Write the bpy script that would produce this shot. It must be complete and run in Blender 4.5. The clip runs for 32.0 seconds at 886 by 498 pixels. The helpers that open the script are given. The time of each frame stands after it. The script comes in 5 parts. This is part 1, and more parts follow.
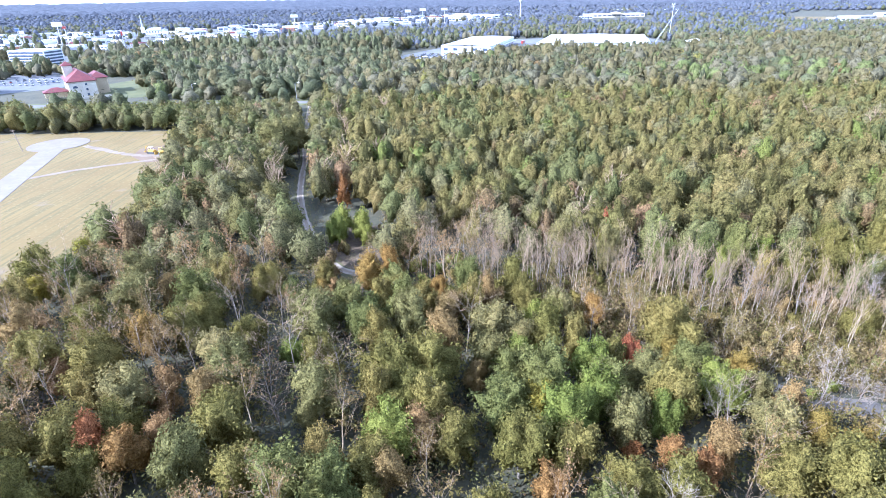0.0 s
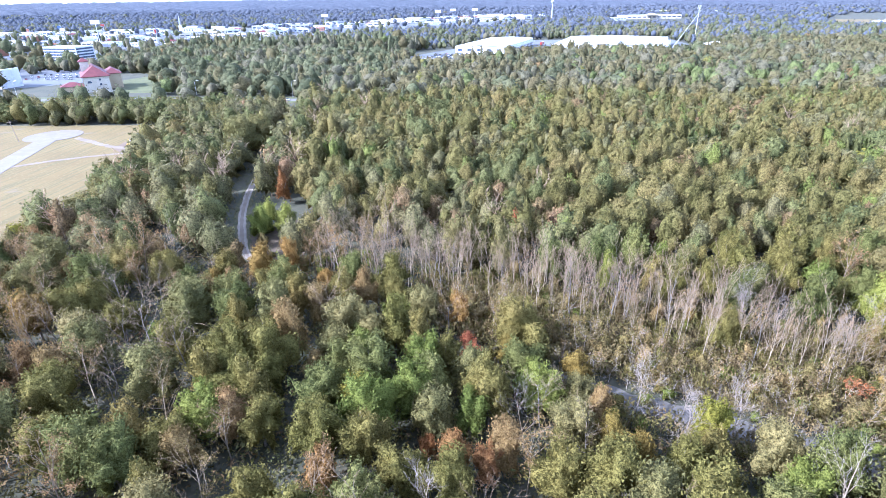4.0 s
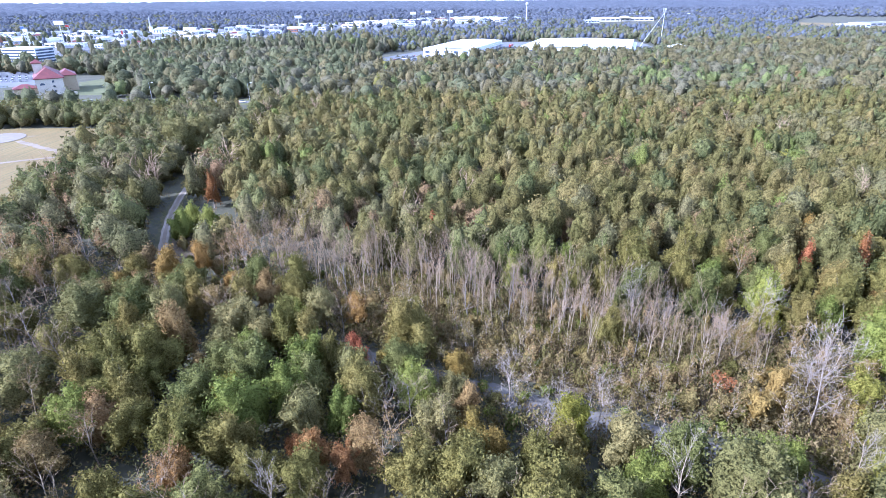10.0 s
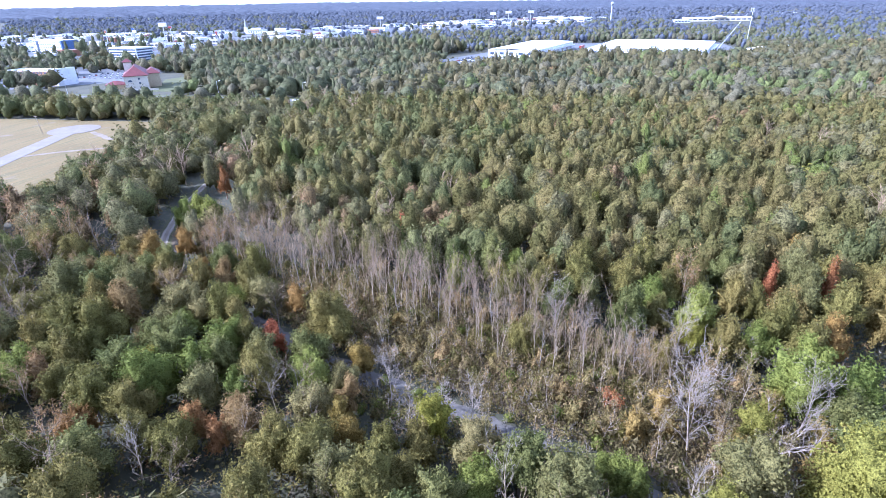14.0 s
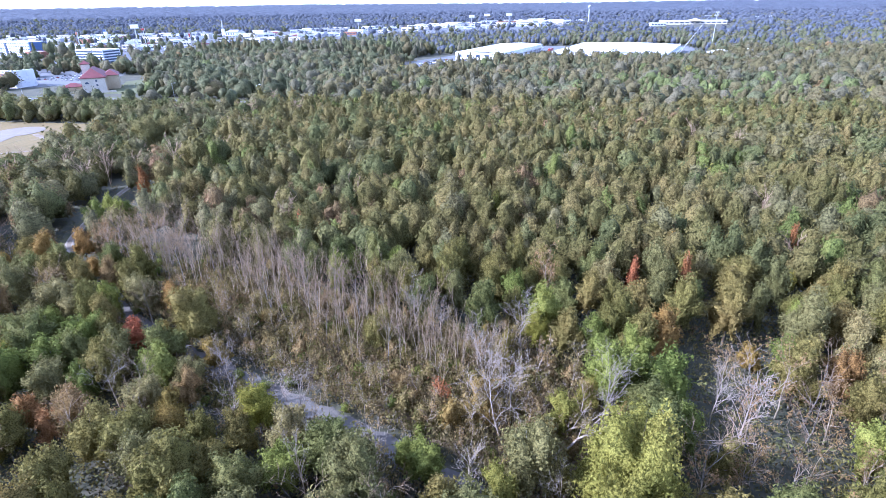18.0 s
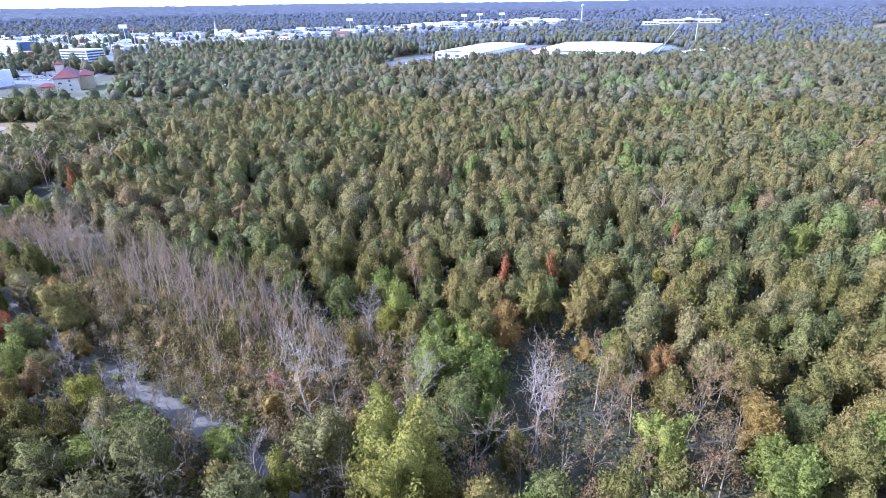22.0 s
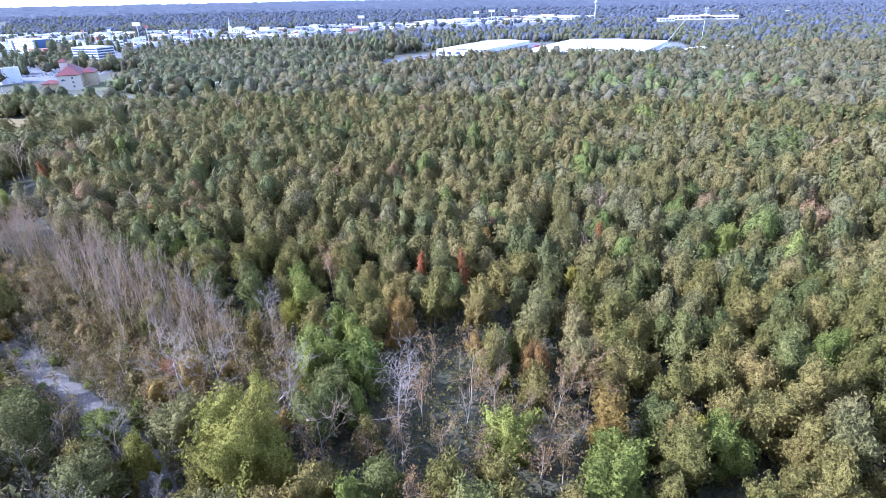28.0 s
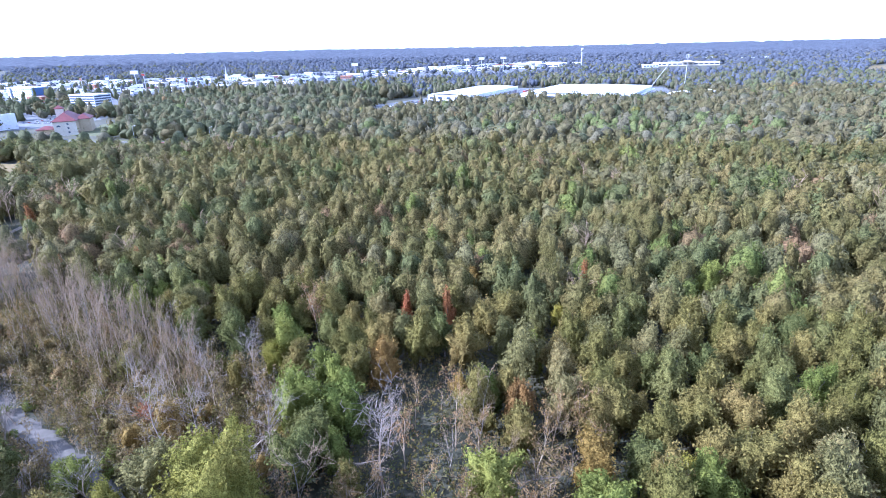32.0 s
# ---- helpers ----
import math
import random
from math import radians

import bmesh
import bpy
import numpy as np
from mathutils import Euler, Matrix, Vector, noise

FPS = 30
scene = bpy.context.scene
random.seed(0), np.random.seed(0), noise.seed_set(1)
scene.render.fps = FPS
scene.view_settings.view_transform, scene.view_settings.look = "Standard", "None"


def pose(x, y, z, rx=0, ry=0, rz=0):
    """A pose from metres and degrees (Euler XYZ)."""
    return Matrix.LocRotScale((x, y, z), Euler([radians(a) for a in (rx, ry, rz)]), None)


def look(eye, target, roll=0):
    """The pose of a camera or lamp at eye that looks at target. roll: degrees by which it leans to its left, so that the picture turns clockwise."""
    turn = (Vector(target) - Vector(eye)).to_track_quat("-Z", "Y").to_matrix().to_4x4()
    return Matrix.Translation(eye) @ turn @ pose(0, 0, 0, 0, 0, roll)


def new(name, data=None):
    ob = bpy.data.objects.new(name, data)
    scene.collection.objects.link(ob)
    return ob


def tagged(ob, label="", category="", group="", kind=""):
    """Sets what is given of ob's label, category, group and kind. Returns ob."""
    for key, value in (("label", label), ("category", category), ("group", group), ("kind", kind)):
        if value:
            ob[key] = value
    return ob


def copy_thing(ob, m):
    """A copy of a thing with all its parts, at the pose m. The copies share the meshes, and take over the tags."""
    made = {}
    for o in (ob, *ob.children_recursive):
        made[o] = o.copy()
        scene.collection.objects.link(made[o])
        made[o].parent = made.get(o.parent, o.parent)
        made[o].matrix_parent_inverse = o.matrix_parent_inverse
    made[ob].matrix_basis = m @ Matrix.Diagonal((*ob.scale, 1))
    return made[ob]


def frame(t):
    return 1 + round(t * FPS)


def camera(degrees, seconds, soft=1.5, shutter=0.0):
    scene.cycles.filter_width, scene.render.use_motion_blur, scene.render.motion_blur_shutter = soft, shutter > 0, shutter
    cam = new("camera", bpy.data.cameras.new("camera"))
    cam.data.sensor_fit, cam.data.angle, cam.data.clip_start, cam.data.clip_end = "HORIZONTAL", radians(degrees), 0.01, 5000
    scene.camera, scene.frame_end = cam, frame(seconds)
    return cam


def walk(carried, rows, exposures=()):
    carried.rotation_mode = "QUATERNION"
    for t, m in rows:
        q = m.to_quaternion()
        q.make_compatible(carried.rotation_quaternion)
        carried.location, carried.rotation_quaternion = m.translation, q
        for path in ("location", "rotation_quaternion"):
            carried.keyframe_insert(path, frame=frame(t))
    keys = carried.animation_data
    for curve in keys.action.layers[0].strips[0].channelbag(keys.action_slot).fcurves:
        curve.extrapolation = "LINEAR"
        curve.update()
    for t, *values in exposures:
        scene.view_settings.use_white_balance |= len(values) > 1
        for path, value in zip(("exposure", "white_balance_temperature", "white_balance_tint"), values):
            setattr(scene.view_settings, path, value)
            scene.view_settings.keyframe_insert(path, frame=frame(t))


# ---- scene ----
import functools

cam = camera(79.0, 32.0, soft=0.5)

PATH = [
    (0, (0.207, 1.483, 61.436), (0.231, 3.294, 60.587), -1.1),
    (0.5, (1.996, 1.412, 61.414), (2.018, 3.223, 60.565), -1.1),
    (1, (4.834, 1.181, 61.445), (4.852, 2.992, 60.594), -1.3),
    (1.5, (8.341, 0.798, 61.278), (8.36, 2.609, 60.43), -1.4),
    (2, (12.6, 0.33, 61.277), (12.611, 2.141, 60.429), -1.5),
    (2.5, (17.353, -0.249, 61.35), (17.321, 1.562, 60.5), -1.5),
    (3, (22.478, -0.61, 61.278), (22.409, 1.199, 60.43), -1.5),
    (3.5, (27.891, -0.935, 61.282), (27.798, 0.874, 60.435), -1.3),
    (5.5, (41.972, -0.304, 61.948), (41.862, 1.505, 61.102), 0.2),
    (6, (42.154, -0.126, 62.019), (42.131, 1.685, 61.17), 0.1),
    (6.5, (41.965, -0.066, 61.859), (41.965, 1.745, 61.01), 0.1),
    (7, (41.958, -0.049, 61.81), (42.003, 1.762, 60.961), -0.1),
    (7.5, (41.987, -0.187, 61.777), (42.068, 1.622, 60.929), -0.2),
    (8, (42.265, -0.362, 61.638), (42.362, 1.447, 60.791), -0.3),
    (8.5, (43.155, -0.524, 61.506), (43.175, 1.289, 60.661), -0.2),
    (9, (45.037, -0.745, 61.455), (45.026, 1.069, 60.612), -0.3),
    (9.5, (47.448, -1.068, 61.57), (47.424, 0.746, 60.727), -0.5),
    (10, (50.399, -1.343, 61.664), (50.353, 0.47, 60.822), -0.6),
    (10.5, (53.577, -1.614, 61.948), (53.526, 0.199, 61.105), -0.7),
    (11, (57.044, -1.743, 62.05), (56.988, 0.07, 61.207), -0.7),
    (11.5, (60.712, -1.989, 62.224), (60.617, -0.178, 61.383), -0.8),
    (12, (64.396, -2.202, 62.404), (64.255, -0.393, 61.564), -0.7),
    (12.5, (68.273, -2.26, 62.556), (68.094, -0.454, 61.717), -0.8),
    (13, (72.212, -2.273, 62.58), (71.968, -0.472, 61.744), -0.8),
    (13.5, (76.313, -2.253, 62.938), (76.012, -0.462, 62.099), -0.9),
    (14, (80.501, -1.964, 63.175), (80.166, -0.18, 62.336), -1.1),
    (14.5, (84.539, -1.471, 63.473), (84.187, 0.309, 62.63), -1.3),
    (15, (88.14, -1.248, 63.582), (87.832, 0.539, 62.738), -1.5),
    (15.5, (91.294, -0.799, 63.366), (91.005, 0.993, 62.525), -1.3),
    (17.5, (103.758, -1.22, 63.221), (103.483, 0.577, 62.388), -0.9),
    (18, (106.772, -1.273, 63.431), (106.473, 0.52, 62.598), -0.9),
    (18.5, (109.855, -1.112, 63.526), (109.564, 0.683, 62.692), -0.9),
    (19, (112.959, -1.081, 63.555), (112.679, 0.715, 62.721), -0.9),
    (19.5, (116.344, -0.846, 63.572), (116.072, 0.951, 62.737), -0.9),
    (20, (120.052, -0.552, 63.627), (119.782, 1.245, 62.791), -1.0),
    (20.5, (123.815, -0.246, 63.754), (123.544, 1.551, 62.918), -0.9),
    (21, (127.829, 0.015, 63.91), (127.555, 1.811, 63.073), -0.9),
    (21.5, (132.089, 0.276, 63.989), (131.794, 2.068, 63.153), -1.0),
    (22, (136.363, 0.399, 64.179), (136.05, 2.188, 63.343), -1.0),
    (22.5, (139.937, 0.456, 64.492), (139.607, 2.242, 63.654), -1.0),
    (23, (142.46, 0.446, 64.679), (142.075, 2.221, 63.843), -1.0),
    (23.5, (144.923, 0.404, 64.789), (144.54, 2.18, 63.953), -1.0),
    (24, (147.96, 0.413, 65.029), (147.579, 2.189, 64.192), -1.1),
    (24.5, (151.399, 0.73, 64.873), (151.016, 2.506, 64.037), -1.1),
    (25, (154.993, 1.284, 64.883), (154.612, 3.06, 64.046), -1.1),
    (25.5, (157.633, 1.504, 65.187), (157.254, 3.28, 64.348), -1.1),
    (27.5, (159.811, 1.882, 65.003), (159.426, 3.655, 64.16), -1.1),
    (28, (160.153, 2.025, 64.899), (159.774, 3.797, 64.054), -1.2),
    (28.5, (160.585, 2.008, 64.842), (160.208, 3.781, 63.996), -1.3),
    (29, (160.986, 2.105, 64.726), (160.611, 3.878, 63.88), -1.3),
    (29.5, (161.311, 2.155, 64.689), (160.941, 3.929, 63.842), -1.3),
    (30, (161.615, 2.253, 64.494), (161.247, 4.027, 63.646), -1.4),
    (30.5, (161.882, 2.307, 64.368), (161.516, 4.081, 63.52), -1.4),
    (31, (162.041, 2.351, 64.299), (161.678, 4.125, 63.45), -1.4),
    (31.5, (162.052, 2.342, 64.291), (161.69, 4.131, 63.475), -1.3),
    (32, (162.141, 2.3, 64.326), (161.775, 4.136, 63.622), -1.4),
]
walk(cam, [(t, look(eye, target, roll)) for t, eye, target, roll in PATH],
     exposures=[(0, 2.06, 4950, 18), (6, 2.06, 4840, 22), (8.5, 1.9, 4830, 23), (13, 1.79, 4800, 24), (19, 1.72, 4760, 26), (25, 1.74, 4760, 26), (32, 1.8, 4710, 24)])

# ---- daylight: a low sun from the west, clear sky ----
SUN_FROM = Vector((-0.9, -0.36, 0.64)).normalized()
world = bpy.data.worlds.new("sky")
scene.world = world
world.use_nodes = True
wt = world.node_tree
sky = wt.nodes.new("ShaderNodeTexSky")
sky.sky_type, sky.sun_disc = "NISHITA", False
sky.sun_elevation = math.asin(SUN_FROM.z)
sky.sun_rotation = math.atan2(SUN_FROM.x, SUN_FROM.y)
sky.air_density, sky.dust_density, sky.ozone_density = 1.0, 1.2, 1.0
wt.nodes["Background"].inputs["Strength"].default_value = 0.13
cloud, where, veil = wt.nodes.new("ShaderNodeTexNoise"), wt.nodes.new("ShaderNodeTexCoord"), wt.nodes.new("ShaderNodeMix")
flat = wt.nodes.new("ShaderNodeMapping")
flat.inputs["Scale"].default_value = (1, 1, 4)
wt.links.new(where.outputs["Generated"], flat.inputs["Vector"])
wt.links.new(flat.outputs[0], cloud.inputs["Vector"])
cloud.inputs["Scale"].default_value, cloud.inputs["Detail"].default_value = 2.6, 6.0
cover = wt.nodes.new("ShaderNodeMapRange")
cover.inputs["From Min"].default_value, cover.inputs["From Max"].default_value = 0.36, 0.56
cover.inputs["To Min"].default_value, cover.inputs["To Max"].default_value = 0.1, 0.62
wt.links.new(cloud.outputs["Fac"], cover.inputs["Value"])
veil.data_type = "RGBA"
veil.inputs["B"].default_value = (6.2, 6.6, 7.3, 1)
wt.links.new(cover.outputs[0], veil.inputs["Factor"])
wt.links.new(sky.outputs[0], veil.inputs["A"])
wt.links.new(veil.outputs["Result"], wt.nodes["Background"].inputs["Color"])
sun = new("sun", bpy.data.lights.new("sun", "SUN"))
sun.data.energy, sun.data.angle, sun.data.color = 4.3, radians(0.6), (1.0, 0.95, 0.88)
sun.matrix_world = look(SUN_FROM * 500, (0, 0, 0))


# ---- materials ----
def node_material(name):
    m = bpy.data.materials.new(name)
    m.use_nodes = True
    return m, m.node_tree, m.node_tree.nodes["Principled BSDF"]


def tint(tree, a, b, fac):
    """A colour node that goes from a to b by the socket fac."""
    ramp = tree.nodes.new("ShaderNodeMix")
    ramp.data_type = "RGBA"
    ramp.inputs["A"].default_value = (*a, 1) if isinstance(a, tuple) else (0, 0, 0, 1)
    ramp.inputs["B"].default_value = (*b, 1) if isinstance(b, tuple) else (0, 0, 0, 1)
    if not isinstance(a, tuple):
        tree.links.new(a, ramp.inputs["A"])
    if not isinstance(b, tuple):
        tree.links.new(b, ramp.inputs["B"])
    tree.links.new(fac, ramp.inputs["Factor"])
    return ramp.outputs["Result"]


def spread(tree, socket, low, high):
    """The socket's range low..high stretched to 0..1."""
    n = tree.nodes.new("ShaderNodeMapRange")
    n.inputs["From Min"].default_value, n.inputs["From Max"].default_value = low, high
    tree.links.new(socket, n.inputs["Value"])
    return n.outputs["Result"]


def grain(tree, size, detail=3.0, coords="Position"):
    """Noise with features of about that many metres."""
    n, g = tree.nodes.new("ShaderNodeTexNoise"), tree.nodes.new("ShaderNodeNewGeometry")
    n.inputs["Scale"].default_value, n.inputs["Detail"].default_value = 1.0 / size, detail
    tree.links.new(g.outputs[coords], n.inputs["Vector"])
    return n.outputs["Fac"]


def leaf(name, dark, light, other, through_light=0.35, joined=False, remote=False):
    """Foliage: every leaf clump a little different, every tree a little different."""
    m, tree, bsdf = node_material(name)
    g, o = tree.nodes.new("ShaderNodeNewGeometry"), tree.nodes.new("ShaderNodeObjectInfo")
    chance = o.outputs["Random"]
    if joined:
        cells = tree.nodes.new("ShaderNodeTexVoronoi")
        cells.voronoi_dimensions, cells.inputs["Scale"].default_value = "2D", 1 / 6.5
        tree.links.new(g.outputs["Position"], cells.inputs["Vector"])
        apart = tree.nodes.new("ShaderNodeSeparateColor")
        tree.links.new(cells.outputs["Color"], apart.inputs[0])
        stand = tint(tree, (0, 0, 0), (1, 1, 1), spread(tree, grain(tree, 24.0, 2.0), 0.34, 0.66))
        half = tree.nodes.new("ShaderNodeMath")
        half.operation, half.inputs[2].default_value = "MULTIPLY_ADD", 0.0
        half.inputs[1].default_value = 0.55
        tree.links.new(apart.outputs[0], half.inputs[0])
        both = tree.nodes.new("ShaderNodeMath")
        both.operation, both.inputs[1].default_value = "MULTIPLY_ADD", 0.45
        tree.links.new(stand, both.inputs[0])
        tree.links.new(half.outputs[0], both.inputs[2])
        chance = both.outputs[0]
    each = tint(tree, dark, light, g.outputs["Random Per Island"])
    patch = tint(tree, each, other, spread(tree, grain(tree, 9.0, 1.0), 0.42, 0.78))
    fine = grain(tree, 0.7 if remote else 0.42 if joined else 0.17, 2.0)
    # gaps between leaves are darkened in the colour by fine noise, as shade
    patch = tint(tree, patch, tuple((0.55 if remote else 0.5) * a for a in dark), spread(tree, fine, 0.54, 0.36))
    patch = tint(tree, patch, tuple(min(0.8, (1.08 if remote else 1.12) * a) for a in light), spread(tree, fine, 0.56, 0.72))
    hsv = tree.nodes.new("ShaderNodeHueSaturation")
    tree.links.new(patch, hsv.inputs["Color"])
    tree.links.new(spread_to(tree, chance, 0.7 if joined else 0.76, 1.25 if joined else 1.22), hsv.inputs["Value"])
    tree.links.new(spread_to(tree, chance, 0.506 if remote else 0.514, 0.492 if remote else 0.484), hsv.inputs["Hue"])
    tree.links.new(hsv.outputs[0], bsdf.inputs["Base Color"])
    bsdf.inputs["Roughness"].default_value = 0.7
    bsdf.inputs["Specular IOR Level"].default_value = 0.08
    back, mix = tree.nodes.new("ShaderNodeBsdfTranslucent"), tree.nodes.new("ShaderNodeMixShader")
    tree.links.new(hsv.outputs[0], back.inputs["Color"])
    mix.inputs["Fac"].default_value = through_light
    tree.links.new(bsdf.outputs[0], mix.inputs[1])
    tree.links.new(back.outputs[0], mix.inputs[2])
    relief = tree.nodes.new("ShaderNodeBump")
    relief.inputs["Strength"].default_value, relief.inputs["Distance"].default_value = 0.8, 0.5 if remote else 0.3 if joined else 0.16
    tree.links.new(fine, relief.inputs["Height"])
    tree.links.new(relief.outputs[0], bsdf.inputs["Normal"])
    tree.links.new(mix.outputs[0], tree.nodes["Material Output"].inputs["Surface"])
    return m


def spread_to(tree, socket, low, high):
    n = tree.nodes.new("ShaderNodeMapRange")
    n.inputs["To Min"].default_value, n.inputs["To Max"].default_value = low, high
    tree.links.new(socket, n.inputs["Value"])
    return n.outputs["Result"]


def surface(name, a, b, size, rough=0.85, c=None, csize=1.0, metal=0.0, bump=0.0):
    """A worn surface: two colours in patches of a size, a third in finer grain, and relief."""
    m, tree, bsdf = node_material(name)
    col = tint(tree, a, b, spread(tree, grain(tree, size, 5.0), 0.33, 0.67))
    if c:
        col = tint(tree, col, c, spread(tree, grain(tree, csize, 6.0), 0.5, 0.72))
    tree.links.new(col, bsdf.inputs["Base Color"])
    bsdf.inputs["Roughness"].default_value, bsdf.inputs["Metallic"].default_value = rough, metal
    if bump:
        n = tree.nodes.new("ShaderNodeBump")
        n.inputs["Strength"].default_value, n.inputs["Distance"].default_value = 0.7, bump
        tree.links.new(grain(tree, csize, 6.0), n.inputs["Height"])
        tree.links.new(n.outputs[0], bsdf.inputs["Normal"])
    return m


HUES = {
    "olive": ((0.07, 0.072, 0.026), (0.232, 0.214, 0.084), (0.2, 0.168, 0.073)),
    "dark": ((0.05, 0.066, 0.028), (0.2, 0.218, 0.092), (0.175, 0.175, 0.075)),
    "grey": ((0.078, 0.084, 0.045), (0.24, 0.232, 0.118), (0.205, 0.185, 0.095)),
    "bright": ((0.075, 0.1, 0.028), (0.225, 0.265, 0.078), (0.18, 0.205, 0.066)),
    "willow": ((0.105, 0.115, 0.028), (0.265, 0.28, 0.08), (0.235, 0.225, 0.07)),
    "lime": ((0.11, 0.115, 0.024), (0.31, 0.3, 0.07), (0.25, 0.225, 0.06)),
    "gold": ((0.13, 0.095, 0.035), (0.3, 0.215, 0.08), (0.25, 0.185, 0.07)),
    "amber": ((0.12, 0.1, 0.04), (0.28, 0.225, 0.09), (0.22, 0.18, 0.075)),
    "orange": ((0.14, 0.085, 0.042), (0.31, 0.185, 0.09), (0.25, 0.165, 0.08)),
    "red": ((0.19, 0.076, 0.045), (0.4, 0.18, 0.105), (0.32, 0.165, 0.085)),
    "russet": ((0.135, 0.1, 0.058), (0.3, 0.218, 0.125), (0.24, 0.18, 0.095)),
    "brush": ((0.13, 0.105, 0.06), (0.305, 0.245, 0.14), (0.245, 0.205, 0.1)),
    # distance haze is put into this leaf colour as blue and paleness
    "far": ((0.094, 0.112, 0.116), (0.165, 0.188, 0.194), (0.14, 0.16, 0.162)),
}


def blend(v, share, scale):
    """A tone between the dark and the light hue of a kind of leaf."""
    return tuple(s * ((1 - share) * a + share * b) for s, a, b in zip(scale, v[0], v[1]))


def leaf_set(suffix, low, high, scale, **more):
    return {k: leaf(k + suffix, blend(v, low, scale), blend(v, high, scale), tuple(s * a for s, a in zip(scale, v[2])), **more) for k, v in HUES.items()}


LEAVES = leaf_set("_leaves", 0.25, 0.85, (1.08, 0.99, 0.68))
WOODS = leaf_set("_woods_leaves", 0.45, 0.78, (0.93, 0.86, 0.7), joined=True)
# extra blue and less contrast: haze put into the colour of distant leaves
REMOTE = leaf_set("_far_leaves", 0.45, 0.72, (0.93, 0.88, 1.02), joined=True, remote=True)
BARK = surface("brown_bark", (0.1, 0.08, 0.06), (0.2, 0.17, 0.135), 0.6, 0.9, (0.3, 0.28, 0.24), 0.25)
PALE_BARK = surface("pale_dead_wood", (0.2, 0.155, 0.1), (0.37, 0.295, 0.195), 0.8, 0.8, (0.15, 0.12, 0.095), 0.3)
WHITE_WOOD = surface("bleached_dead_wood", (0.2, 0.162, 0.125), (0.35, 0.292, 0.235), 0.8, 0.85, (0.17, 0.135, 0.11), 0.4)
PINK_TWIGS = surface("bare_reddish_twigs", (0.195, 0.13, 0.074), (0.335, 0.24, 0.148), 2.0, 0.85)
TAN_TWIGS = surface("bare_tan_twigs", (0.25, 0.2, 0.15), (0.44, 0.365, 0.29), 2.0, 0.85)
GREY_TWIGS = surface("bare_grey_twigs", (0.19, 0.158, 0.126), (0.33, 0.28, 0.228), 2.0, 0.85)
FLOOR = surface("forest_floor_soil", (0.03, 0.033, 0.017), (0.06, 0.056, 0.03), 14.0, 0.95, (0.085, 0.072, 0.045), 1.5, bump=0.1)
def mown_grass():
    """Dry grass with mowing lines, bare patches and greener flecks."""
    m, tree, bsdf = node_material("dry_mown_meadow")
    g, mapping, lines = tree.nodes.new("ShaderNodeNewGeometry"), tree.nodes.new("ShaderNodeMapping"), tree.nodes.new("ShaderNodeTexNoise")
    mapping.inputs["Rotation"].default_value = (0, 0, radians(38))
    mapping.inputs["Scale"].default_value = (0.75, 0.03, 1)
    tree.links.new(g.outputs["Position"], mapping.inputs["Vector"])
    tree.links.new(mapping.outputs[0], lines.inputs["Vector"])
    lines.inputs["Scale"].default_value, lines.inputs["Detail"].default_value = 1.0, 4.0
    col = tint(tree, (0.122, 0.082, 0.022), (0.155, 0.108, 0.032), spread(tree, grain(tree, 26.0, 5.0), 0.33, 0.67))
    col = tint(tree, col, (0.1, 0.079, 0.023), spread(tree, lines.outputs["Fac"], 0.48, 0.62))
    col = tint(tree, col, (0.15, 0.115, 0.08), spread(tree, grain(tree, 17.0, 3.0), 0.62, 0.72))
    col = tint(tree, col, (0.165, 0.127, 0.05), spread(tree, grain(tree, 1.1, 4.0), 0.55, 0.75))
    tree.links.new(col, bsdf.inputs["Base Color"])
    bsdf.inputs["Roughness"].default_value = 0.95
    return m


MEADOW = mown_grass()
DIRT = surface("pale_dirt", (0.14, 0.108, 0.075), (0.2, 0.162, 0.118), 6.0, 0.95, (0.15, 0.12, 0.09), 1.0, bump=0.05)
SAND = surface("pale_sand", (0.19, 0.155, 0.115), (0.27, 0.228, 0.178), 4.0, 0.95, (0.2, 0.17, 0.13), 0.8)
REDDIRT = surface("reddish_bare_soil", (0.115, 0.075, 0.045), (0.15, 0.102, 0.062), 6.0, 0.95, (0.13, 0.1, 0.055), 2.0, bump=0.05)
CONCRETE = surface("pale_concrete", (0.15, 0.125, 0.1), (0.185, 0.158, 0.128), 7.0, 0.85, (0.135, 0.125, 0.115), 1.5)
ASPHALT = surface("grey_asphalt", (0.1, 0.095, 0.088), (0.145, 0.138, 0.13), 9.0, 0.9, (0.1, 0.1, 0.1), 2.0)
ASPHALT_PALE = surface("pale_worn_paving", (0.07, 0.072, 0.08), (0.14, 0.143, 0.155), 40.0, 0.9, (0.1, 0.115, 0.09), 12.0)
MUD = surface("grey_dried_mud", (0.085, 0.075, 0.064), (0.13, 0.115, 0.098), 3.0, 0.85, (0.09, 0.08, 0.06), 0.9, bump=0.08)
DRYGRASS = surface("dry_grass_and_leaf_litter", (0.085, 0.06, 0.035), (0.19, 0.14, 0.075), 2.5, 0.95, (0.11, 0.105, 0.045), 0.9, bump=0.06)
# rough grass with the shade of the trees put into its colour
SHADED_GRASS = surface("rough_grass", (0.038, 0.04, 0.013), (0.075, 0.07, 0.024), 3.0, 0.95, (0.1, 0.08, 0.035), 0.8, bump=0.08)
LITTER = surface("brown_leaf_litter", (0.06, 0.042, 0.025), (0.105, 0.073, 0.042), 4.0, 0.95, (0.14, 0.105, 0.055), 0.9, bump=0.08)
